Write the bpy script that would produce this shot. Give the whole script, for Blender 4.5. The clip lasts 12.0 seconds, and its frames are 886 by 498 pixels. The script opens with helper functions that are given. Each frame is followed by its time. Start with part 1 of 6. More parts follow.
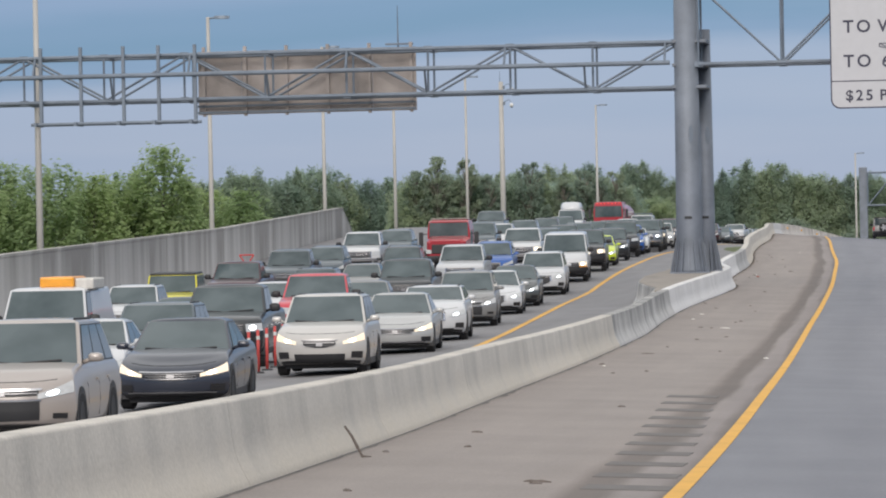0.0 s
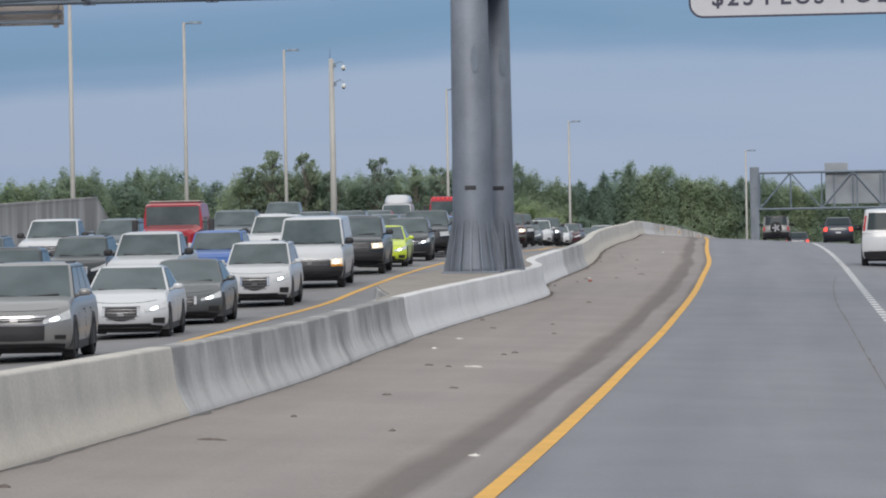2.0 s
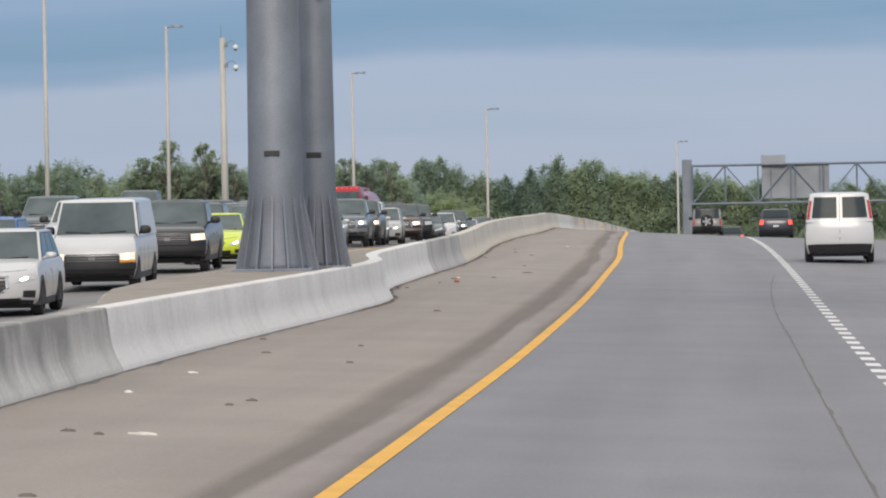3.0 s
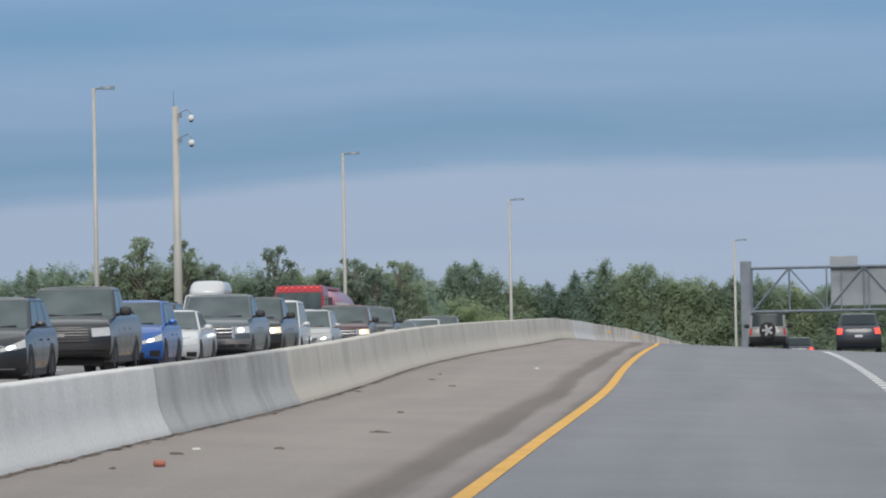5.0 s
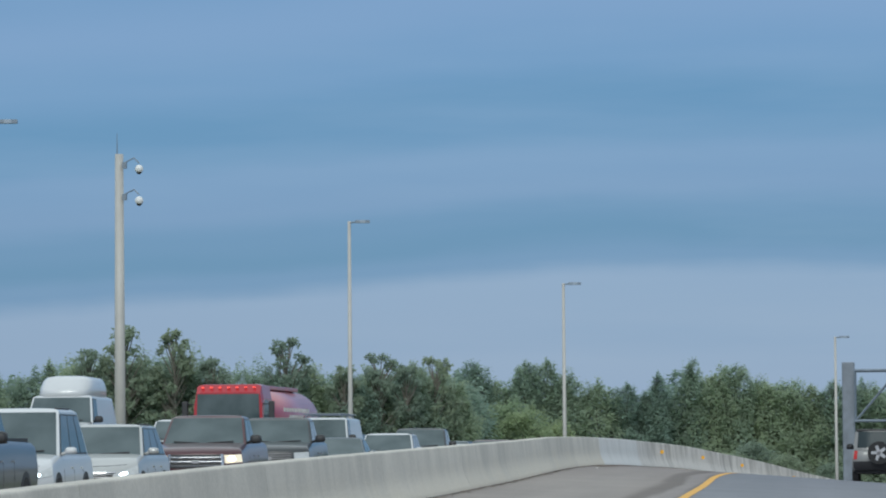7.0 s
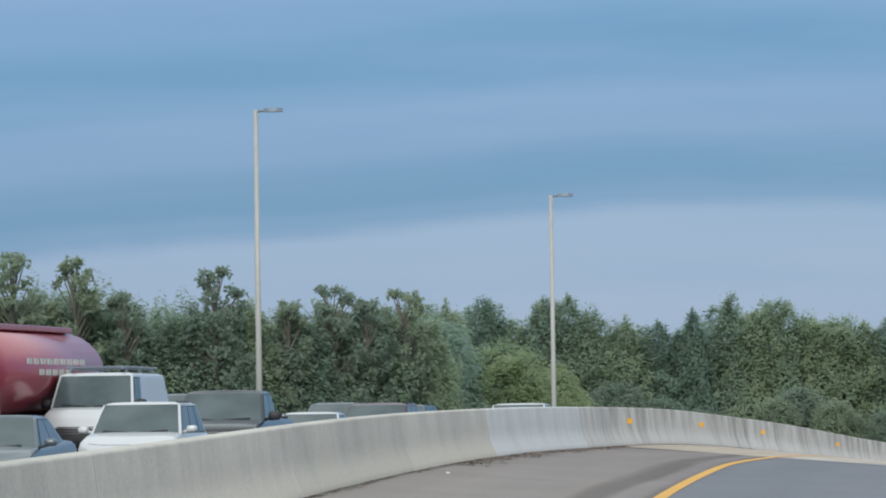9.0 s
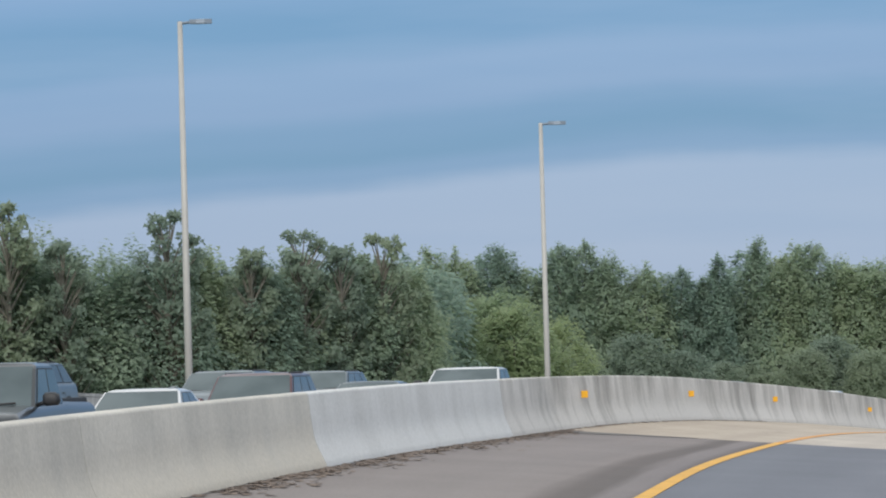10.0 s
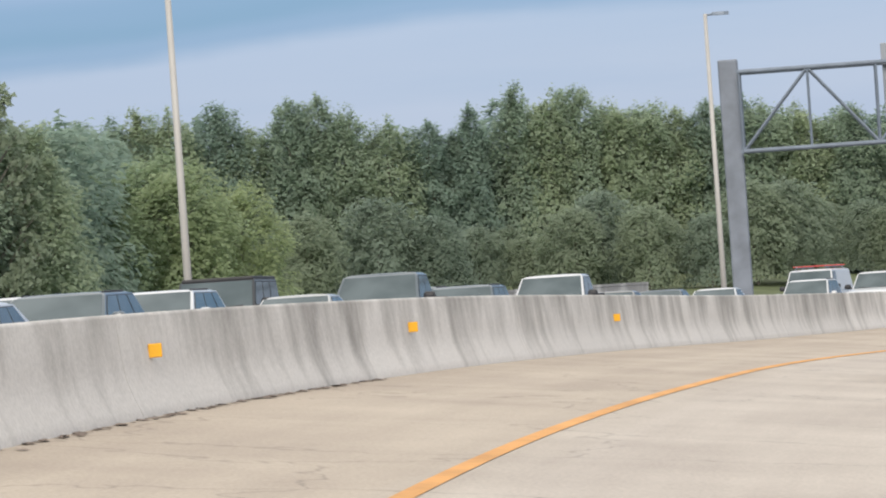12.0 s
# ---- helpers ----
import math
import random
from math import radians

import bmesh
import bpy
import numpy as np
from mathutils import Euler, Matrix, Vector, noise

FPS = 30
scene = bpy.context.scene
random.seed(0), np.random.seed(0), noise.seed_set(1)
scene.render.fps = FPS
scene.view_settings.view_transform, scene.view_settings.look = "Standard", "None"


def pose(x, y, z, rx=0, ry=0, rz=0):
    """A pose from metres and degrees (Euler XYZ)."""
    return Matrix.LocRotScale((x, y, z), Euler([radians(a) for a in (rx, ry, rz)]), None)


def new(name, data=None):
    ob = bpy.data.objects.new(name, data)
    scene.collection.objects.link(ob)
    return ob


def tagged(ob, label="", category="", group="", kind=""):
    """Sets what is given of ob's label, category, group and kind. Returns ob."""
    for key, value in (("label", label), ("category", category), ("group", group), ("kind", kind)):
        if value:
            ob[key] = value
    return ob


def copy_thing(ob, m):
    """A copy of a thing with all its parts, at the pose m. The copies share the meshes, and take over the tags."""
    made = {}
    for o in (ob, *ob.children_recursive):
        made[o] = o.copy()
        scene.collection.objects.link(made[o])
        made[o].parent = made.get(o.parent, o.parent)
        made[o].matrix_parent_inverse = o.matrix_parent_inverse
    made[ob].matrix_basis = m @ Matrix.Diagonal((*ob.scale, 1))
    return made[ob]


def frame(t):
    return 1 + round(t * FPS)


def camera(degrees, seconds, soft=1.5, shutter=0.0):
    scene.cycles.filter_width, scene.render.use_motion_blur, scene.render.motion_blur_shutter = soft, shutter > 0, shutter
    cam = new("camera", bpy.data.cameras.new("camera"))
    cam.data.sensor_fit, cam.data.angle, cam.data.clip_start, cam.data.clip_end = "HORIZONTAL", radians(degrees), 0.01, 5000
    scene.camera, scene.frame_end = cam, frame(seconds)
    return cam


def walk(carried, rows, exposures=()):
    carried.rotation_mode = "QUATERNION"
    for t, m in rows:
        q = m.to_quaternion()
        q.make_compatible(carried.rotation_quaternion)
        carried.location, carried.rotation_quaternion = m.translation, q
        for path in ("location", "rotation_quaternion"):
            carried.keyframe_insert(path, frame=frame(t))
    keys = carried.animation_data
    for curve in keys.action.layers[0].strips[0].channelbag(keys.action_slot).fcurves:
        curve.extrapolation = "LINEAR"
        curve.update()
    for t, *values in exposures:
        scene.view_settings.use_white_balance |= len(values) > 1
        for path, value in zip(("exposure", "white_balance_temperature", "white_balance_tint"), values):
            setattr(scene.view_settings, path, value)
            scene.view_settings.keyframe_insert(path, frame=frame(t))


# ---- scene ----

# ---- camera ----
cam = camera(13.0, 12.0, soft=2.0)
ROWS = [
    (0.0, 0.000, 0.000, 2.400, 7.414, -0.275, 1.167),
    (0.5, -0.300, 13.000, 2.149, 7.301, -0.237, 1.175),
    (1.0, -0.517, 26.082, 1.864, 6.986, 0.051, 1.164),
    (1.5, -0.740, 39.286, 1.597, 6.480, 0.102, 1.091),
    (2.0, -0.665, 52.530, 1.367, 5.886, -0.110, 1.021),
    (2.5, -0.691, 65.868, 1.223, 5.402, -0.325, 1.005),
    (3.0, -0.756, 79.172, 1.087, 4.962, -0.142, 1.052),
    (3.5, -0.896, 92.402, 1.008, 5.092, 0.021, 1.075),
    (4.0, -1.097, 105.593, 0.992, 5.555, 0.465, 1.115),
    (4.5, -1.348, 118.749, 1.039, 5.685, 1.209, 1.120),
    (5.0, -1.637, 131.881, 1.151, 5.882, 1.512, 1.049),
    (5.5, -1.966, 144.985, 1.331, 6.394, 2.059, 0.887),
    (6.0, -2.305, 158.043, 1.541, 6.822, 2.589, 0.729),
    (6.5, -2.643, 171.057, 1.760, 7.149, 2.913, 0.554),
    (7.0, -2.976, 184.040, 1.967, 7.357, 3.023, 0.451),
    (7.5, -3.319, 196.937, 2.167, 7.400, 2.850, 0.511),
    (8.0, -3.691, 209.713, 2.367, 7.524, 2.634, 0.631),
    (8.5, -4.091, 222.378, 2.547, 7.813, 2.409, 0.699),
    (9.0, -4.511, 234.975, 2.700, 8.162, 2.150, 0.822),
    (9.5, -4.947, 247.545, 2.822, 8.486, 1.838, 1.083),
    (10.0, -5.393, 260.126, 2.909, 8.701, 1.453, 1.565),
    (10.5, -5.836, 272.598, 2.957, 8.515, 0.860, 2.076),
    (11.0, -6.252, 284.989, 3.001, 7.942, 0.140, 2.751),
    (11.5, -6.553, 297.479, 2.978, 6.930, -0.361, 3.379),
    (12.0, -6.800, 310.000, 2.911, 5.519, -0.673, 4.043),
]
walk(cam, [(t, pose(x, y, z, 90 + pitch, roll, yaw)) for t, x, y, z, yaw, pitch, roll in ROWS],
     [(0.0, -0.02, 6250, 10), (1.0, 0.03, 6450, 10), (1.5, -0.10, 6100, 9), (2.0, -0.15, 6050, 9), (2.5, 0.0, 6350, 10), (3.0, 0.03, 6450, 10), (5.0, -0.10, 6100, 7), (6.5, -0.20, 5700, 1), (7.0, -0.24, 5600, 0), (7.5, -0.22, 5650, 0), (9.5, 0.0, 5900, 4), (10.5, 0.06, 6100, 8), (11.0, 0.12, 6200, 9), (12.0, 0.3, 6350, 9)])

# ---- light ----
SUN_EL, SUN_AZ = 30.0, 180.0
world = bpy.data.worlds.new("world")
scene.world = world
world.use_nodes = True


def world_nodes():
    nt = world.node_tree
    nt.nodes.clear()
    N, L = nt.nodes.new, nt.links.new
    out, bg = N("ShaderNodeOutputWorld"), N("ShaderNodeBackground")
    sky = N("ShaderNodeTexSky")
    sky.sky_type, sky.sun_disc = "NISHITA", False
    sky.sun_elevation, sky.sun_rotation = radians(SUN_EL), radians(SUN_AZ)
    tc, sep = N("ShaderNodeTexCoord"), N("ShaderNodeSeparateXYZ")
    L(tc.outputs["Generated"], sep.inputs[0])
    # layers of cloud by height, which sink towards the west and waver along the horizon
    mp = N("ShaderNodeMapping")
    mp.inputs["Scale"].default_value = (3.0, 3.0, 26.0)
    L(tc.outputs["Generated"], mp.inputs[0])
    n1, n3 = N("ShaderNodeTexNoise"), N("ShaderNodeTexNoise")
    n1.inputs["Scale"].default_value, n1.inputs["Detail"].default_value, n1.inputs["Roughness"].default_value = 1.6, 6.0, 0.55
    n3.inputs["Scale"].default_value, n3.inputs["Detail"].default_value, n3.inputs["Roughness"].default_value = 9.0, 5.0, 0.55
    L(mp.outputs[0], n1.inputs[0]), L(tc.outputs["Generated"], n3.inputs[0])

    def math_node(op, a, b, c=None):
        n = N("ShaderNodeMath")
        n.operation = op
        for i, v in enumerate((a, b, c)):
            if v is None:
                continue
            if isinstance(v, (int, float)):
                n.inputs[i].default_value = v
            else:
                L(v, n.inputs[i])
        return n.outputs[0]

    west = math_node("MINIMUM", math_node("ADD", sep.outputs[0], 0.094), 0.0)
    level = math_node("MULTIPLY_ADD", west, -0.079, sep.outputs[2])
    level = math_node("MULTIPLY_ADD", n3.outputs[0], 0.010, level)
    level = math_node("MULTIPLY_ADD", n1.outputs[0], 0.012, level)
    level = math_node("SUBTRACT", level, 0.011)
    span = N("ShaderNodeMapRange")
    span.inputs[1].default_value, span.inputs[2].default_value = 0.02, 0.13
    L(level, span.inputs[0])
    lay = N("ShaderNodeValToRGB")
    lay.color_ramp.interpolation = "EASE"
    e = lay.color_ramp.elements
    stops = [(0.0, (0.300, 0.358, 0.497)), (0.225, (0.268, 0.33, 0.478)), (0.275, (0.136, 0.234, 0.405)), (0.32, (0.097, 0.206, 0.367)), (0.37, (0.113, 0.216, 0.382)), (0.44, (0.167, 0.252, 0.425)),
             (0.52, (0.16, 0.25, 0.425)), (0.58, (0.112, 0.222, 0.393)), (0.66, (0.102, 0.215, 0.384)), (0.76, (0.157, 0.256, 0.433)), (0.88, (0.199, 0.283, 0.459)), (1.0, (0.162, 0.258, 0.431))]
    while len(e) < len(stops):
        e.new(0.5)
    for el, (p, c) in zip(e, stops):
        el.position, el.color = p, (*c, 1)
    L(span.outputs[0], lay.inputs[0])
    # thinner cloud here and there
    thin = N("ShaderNodeMapRange")
    thin.inputs[1].default_value, thin.inputs[2].default_value, thin.inputs[3].default_value, thin.inputs[4].default_value = 0.45, 0.7, 0.0, 0.45
    n2 = N("ShaderNodeTexNoise")
    n2.inputs["Scale"].default_value, n2.inputs["Detail"].default_value = 2.3, 5.0
    L(mp.outputs[0], n2.inputs[0]), L(n2.outputs[0], thin.inputs[0])
    mx = N("ShaderNodeMixRGB")
    mx.inputs[2].default_value = (0.22, 0.30, 0.462, 1)
    L(thin.outputs[0], mx.inputs[0]), L(lay.outputs[0], mx.inputs[1])
    # a little clear sky shines through
    sc = N("ShaderNodeMixRGB")
    sc.blend_type = "ADD"
    sc.inputs[0].default_value = 0.02
    L(mx.outputs[0], sc.inputs[1])
    L(sky.outputs[0], sc.inputs[2])
    # an overcast sky is far brighter overhead than at the horizon
    zen = N("ShaderNodeMapRange")
    zen.interpolation_type = "SMOOTHSTEP"
    zen.inputs[1].default_value, zen.inputs[2].default_value, zen.inputs[4].default_value = 0.13, 0.5, 1.0
    L(sep.outputs[2], zen.inputs[0])
    top = N("ShaderNodeMixRGB")
    top.inputs[2].default_value = (1.10, 1.08, 1.04, 1)
    L(zen.outputs[0], top.inputs[0]), L(sc.outputs[0], top.inputs[1])
    L(top.outputs[0], bg.inputs[0])
    bg.inputs[1].default_value = 1.0
    L(bg.outputs[0], out.inputs[0])


world_nodes()
sun_data = bpy.data.lights.new("sun", "SUN")
sun_data.energy, sun_data.angle, sun_data.color = 2.2, radians(30), (1.0, 0.9, 0.78)
sun = new("sun", sun_data)
sun.rotation_euler = (radians(90 - SUN_EL), 0, radians(-SUN_AZ + 180))

# ---- materials ----


def shader(name, rough=0.6, metal=0.0):
    m = bpy.data.materials.new(name)
    m.use_nodes = True
    b = m.node_tree.nodes["Principled BSDF"]
    b.inputs["Roughness"].default_value, b.inputs["Metallic"].default_value = rough, metal
    return m, m.node_tree, b


def plain(name, colour, rough=0.5, metal=0.0, coat=0.0, vary=0.08, scale=3.0, bump=0.0, fine=40.0):
    """A surface with variation at two scales."""
    m, nt, b = shader(name, rough, metal)
    N, L = nt.nodes.new, nt.links.new
    tc = N("ShaderNodeTexCoord")
    big, small, mix = N("ShaderNodeTexNoise"), N("ShaderNodeTexNoise"), N("ShaderNodeMath")
    big.inputs["Scale"].default_value, small.inputs["Scale"].default_value = scale, fine
    big.inputs["Detail"].default_value = small.inputs["Detail"].default_value = 4
    L(tc.outputs["Object"], big.inputs[0]), L(tc.outputs["Object"], small.inputs[0])
    mix.operation = "MULTIPLY_ADD"
    L(small.outputs[0], mix.inputs[0])
    mix.inputs[1].default_value = 0.5
    L(big.outputs[0], mix.inputs[2])
    rng = N("ShaderNodeMapRange")
    rng.inputs[1].default_value, rng.inputs[2].default_value = 0.45, 1.05
    rng.inputs[3].default_value, rng.inputs[4].default_value = 1 - vary, 1 + vary
    L(mix.outputs[0], rng.inputs[0])
    mul = N("ShaderNodeMixRGB")
    mul.blend_type = "MULTIPLY"
    mul.inputs[0].default_value, mul.inputs[1].default_value = 1, (*colour, 1)
    L(rng.outputs[0], mul.inputs[2])
    L(mul.outputs[0], b.inputs["Base Color"])
    b.inputs["Coat Weight"].default_value = coat
    b.inputs["Coat Roughness"].default_value = 0.08
    if bump:
        bp = N("ShaderNodeBump")
        bp.inputs["Strength"].default_value, bp.inputs["Distance"].default_value = bump, 0.01
        L(small.outputs[0], bp.inputs["Height"])
        L(bp.outputs[0], b.inputs["Normal"])
    return m


def ramp(nt, stops):
    r = nt.nodes.new("ShaderNodeValToRGB")
    e = r.color_ramp.elements
    while len(e) < len(stops):
        e.new(0.5)
    for el, (p, c) in zip(e, stops):
        el.position, el.color = p, (*c, 1)
    return r


def road_surface(name, base, dirt, seam=None, rough=0.75, crack=0.0, old=None):
    """Paving: drawn-out stains along the road, grain and fine relief. Reads the lane offset and the way along."""
    m, nt, b = shader(name, rough)
    N, L = nt.nodes.new, nt.links.new
    off, along, cmb = N("ShaderNodeAttribute"), N("ShaderNodeAttribute"), N("ShaderNodeCombineXYZ")
    off.attribute_name, along.attribute_name = "off", "along"
    sc = N("ShaderNodeMath")
    sc.operation = "MULTIPLY"
    sc.inputs[1].default_value = 0.05
    L(along.outputs["Fac"], sc.inputs[0])
    L(off.outputs["Fac"], cmb.inputs[0]), L(sc.outputs[0], cmb.inputs[1])
    streak, blot, grain = N("ShaderNodeTexNoise"), N("ShaderNodeTexNoise"), N("ShaderNodeTexNoise")
    streak.inputs["Scale"].default_value, streak.inputs["Detail"].default_value = 1.3, 5
    L(cmb.outputs[0], streak.inputs[0])
    tc = N("ShaderNodeTexCoord")
    blot.inputs["Scale"].default_value, blot.inputs["Detail"].default_value = 0.45, 6
    grain.inputs["Scale"].default_value, grain.inputs["Detail"].default_value = 30, 3
    L(tc.outputs["Object"], blot.inputs[0]), L(tc.outputs["Object"], grain.inputs[0])
    s1 = N("ShaderNodeMath")
    s1.operation = "ADD"
    L(streak.outputs[0], s1.inputs[0]), L(blot.outputs[0], s1.inputs[1])
    rp = N("ShaderNodeMapRange")
    rp.inputs[1].default_value, rp.inputs[2].default_value = 0.75, 1.3
    L(s1.outputs[0], rp.inputs[0])
    mx = N("ShaderNodeMixRGB")
    mx.inputs[1].default_value, mx.inputs[2].default_value = (*dirt, 1), (*base, 1)
    L(rp.outputs[0], mx.inputs[0])
    last = mx
    if seam:
        # the dark seam of dust and tar beside the edge line
        d = N("ShaderNodeMath")
        d.operation = "MULTIPLY_ADD"
        L(streak.outputs[0], d.inputs[0])
        d.inputs[1].default_value = 0.55
        L(off.outputs["Fac"], d.inputs[2])
        bands = ramp(nt, seam[1])
        mr = N("ShaderNodeMapRange")
        mr.inputs[1].default_value, mr.inputs[2].default_value = seam[0]
        L(d.outputs[0], mr.inputs[0])
        L(mr.outputs[0], bands.inputs[0])
        mm = N("ShaderNodeMixRGB")
        mm.blend_type = "MULTIPLY"
        mm.inputs[0].default_value = 1
        L(last.outputs[0], mm.inputs[1]), L(bands.outputs[0], mm.inputs[2])
        last = mm
    g = N("ShaderNodeMapRange")
    g.inputs[1].default_value, g.inputs[2].default_value, g.inputs[3].default_value, g.inputs[4].default_value = 0.3, 0.7, 0.86, 1.12
    L(grain.outputs[0], g.inputs[0])
    mg = N("ShaderNodeMixRGB")
    mg.blend_type = "MULTIPLY"
    mg.inputs[0].default_value = 1
    L(last.outputs[0], mg.inputs[1]), L(g.outputs[0], mg.inputs[2])
    last = mg
    if old:
        # a stretch of older, darker asphalt further on
        ol = N("ShaderNodeMath")
        ol.operation = "MULTIPLY_ADD"
        ol.inputs[1].default_value = 14.0
        L(streak.outputs[0], ol.inputs[0]), L(along.outputs["Fac"], ol.inputs[2])
        om = N("ShaderNodeMapRange")
        om.inputs[1].default_value, om.inputs[2].default_value = old[0], old[1]
        L(ol.outputs[0], om.inputs[0])
        mo = N("ShaderNodeMixRGB")
        mo.blend_type = "MULTIPLY"
        L(om.outputs[0], mo.inputs[0])
        L(last.outputs[0], mo.inputs[1])
        mo.inputs[2].default_value = (*old[2], 1)
        last = mo
    if crack:
        vo = N("ShaderNodeTexVoronoi")
        vo.feature = "DISTANCE_TO_EDGE"
        vo.inputs["Scale"].default_value = 0.22
        wob = N("ShaderNodeVectorMath")
        wob.operation = "ADD"
        nz = N("ShaderNodeTexNoise")
        nz.inputs["Scale"].default_value = 1.5
        L(tc.outputs["Object"], nz.inputs[0])
        L(tc.outputs["Object"], wob.inputs[0]), L(nz.outputs["Color"], wob.inputs[1])
        L(wob.outputs[0], vo.inputs[0])
        cr = N("ShaderNodeMapRange")
        cr.inputs[1].default_value, cr.inputs[2].default_value, cr.inputs[3].default_value = 0.0, 0.008, 1 - crack
        L(vo.outputs["Distance"], cr.inputs[0])
        mc = N("ShaderNodeMixRGB")
        mc.blend_type = "MULTIPLY"
        mc.inputs[0].default_value = 1
        L(last.outputs[0], mc.inputs[1]), L(cr.outputs[0], mc.inputs[2])
        last = mc
    L(last.outputs[0], b.inputs["Base Color"])
    bp = N("ShaderNodeBump")
    bp.inputs["Strength"].default_value, bp.inputs["Distance"].default_value = 0.35, 0.01
    L(grain.outputs[0], bp.inputs["Height"])
    L(bp.outputs[0], b.inputs["Normal"])
    return m


def concrete(name, base, stain, amount=0.5, freq=1.5, detail=6, drip=0.24, dust=None):
    """Cast concrete with rain streaks that run down its face and, if any, road dust splashed on its foot."""
    m, nt, b = shader(name, 0.85)
    N, L = nt.nodes.new, nt.links.new
    along, up, cmb = N("ShaderNodeAttribute"), N("ShaderNodeAttribute"), N("ShaderNodeCombineXYZ")
    along.attribute_name, up.attribute_name = "along", "up"
    sc = N("ShaderNodeMath")
    sc.operation = "MULTIPLY"
    sc.inputs[1].default_value = 0.35
    L(up.outputs["Fac"], sc.inputs[0])
    L(along.outputs["Fac"], cmb.inputs[0]), L(sc.outputs[0], cmb.inputs[1])
    st, bl, gr = N("ShaderNodeTexNoise"), N("ShaderNodeTexNoise"), N("ShaderNodeTexNoise")
    st.inputs["Scale"].default_value, st.inputs["Detail"].default_value, st.inputs["Roughness"].default_value = freq, detail, 0.6
    bl.inputs["Scale"].default_value, bl.inputs["Detail"].default_value = 0.5, 6
    gr.inputs["Scale"].default_value, gr.inputs["Detail"].default_value = 22, 4
    tc = N("ShaderNodeTexCoord")
    L(cmb.outputs[0], st.inputs[0]), L(cmb.outputs[0], bl.inputs[0]), L(tc.outputs["Object"], gr.inputs[0])
    ad = N("ShaderNodeMath")
    ad.operation = "ADD"
    L(st.outputs[0], ad.inputs[0]), L(bl.outputs[0], ad.inputs[1])
    # streaks start at the top and fade downwards
    dn = N("ShaderNodeMath")
    dn.operation = "MULTIPLY_ADD"
    L(up.outputs["Fac"], dn.inputs[0])
    dn.inputs[1].default_value = drip
    L(ad.outputs[0], dn.inputs[2])
    rp = N("ShaderNodeMapRange")
    rp.inputs[1].default_value, rp.inputs[2].default_value = 1.04, 1.42
    rp.inputs[4].default_value = amount
    L(dn.outputs[0], rp.inputs[0])
    mx = N("ShaderNodeMixRGB")
    mx.inputs[1].default_value, mx.inputs[2].default_value = (*base, 1), (*stain, 1)
    L(rp.outputs[0], mx.inputs[0])
    if dust:
        low, rng, mixed = N("ShaderNodeMath"), N("ShaderNodeMapRange"), N("ShaderNodeMixRGB")
        low.operation = "MULTIPLY_ADD"
        L(bl.outputs[0], low.inputs[0])
        low.inputs[1].default_value = 0.9
        L(up.outputs["Fac"], low.inputs[2])
        rng.inputs[1].default_value, rng.inputs[2].default_value, rng.inputs[3].default_value, rng.inputs[4].default_value = 0.5, 1.1, 0.8, 0.0
        L(low.outputs[0], rng.inputs[0])
        L(rng.outputs[0], mixed.inputs[0]), L(mx.outputs[0], mixed.inputs[1])
        mixed.inputs[2].default_value = (*dust, 1)
        mx = mixed
    g = N("ShaderNodeMapRange")
    g.inputs[1].default_value, g.inputs[2].default_value, g.inputs[3].default_value, g.inputs[4].default_value = 0.3, 0.7, 0.9, 1.08
    L(gr.outputs[0], g.inputs[0])
    # each cast length has a tone of its own
    oi, tone = N("ShaderNodeObjectInfo"), N("ShaderNodeMapRange")
    tone.inputs[3].default_value, tone.inputs[4].default_value = 0.92, 1.06
    L(oi.outputs["Random"], tone.inputs[0])
    both = N("ShaderNodeMath")
    both.operation = "MULTIPLY"
    L(g.outputs[0], both.inputs[0]), L(tone.outputs[0], both.inputs[1])
    mg = N("ShaderNodeMixRGB")
    mg.blend_type = "MULTIPLY"
    mg.inputs[0].default_value = 1
    L(mx.outputs[0], mg.inputs[1]), L(both.outputs[0], mg.inputs[2])
    L(mg.outputs[0], b.inputs["Base Color"])
    bp = N("ShaderNodeBump")
    bp.inputs["Strength"].default_value, bp.inputs["Distance"].default_value = 0.4, 0.01
    L(gr.outputs[0], bp.inputs["Height"])
    L(bp.outputs[0], b.inputs["Normal"])
    return m


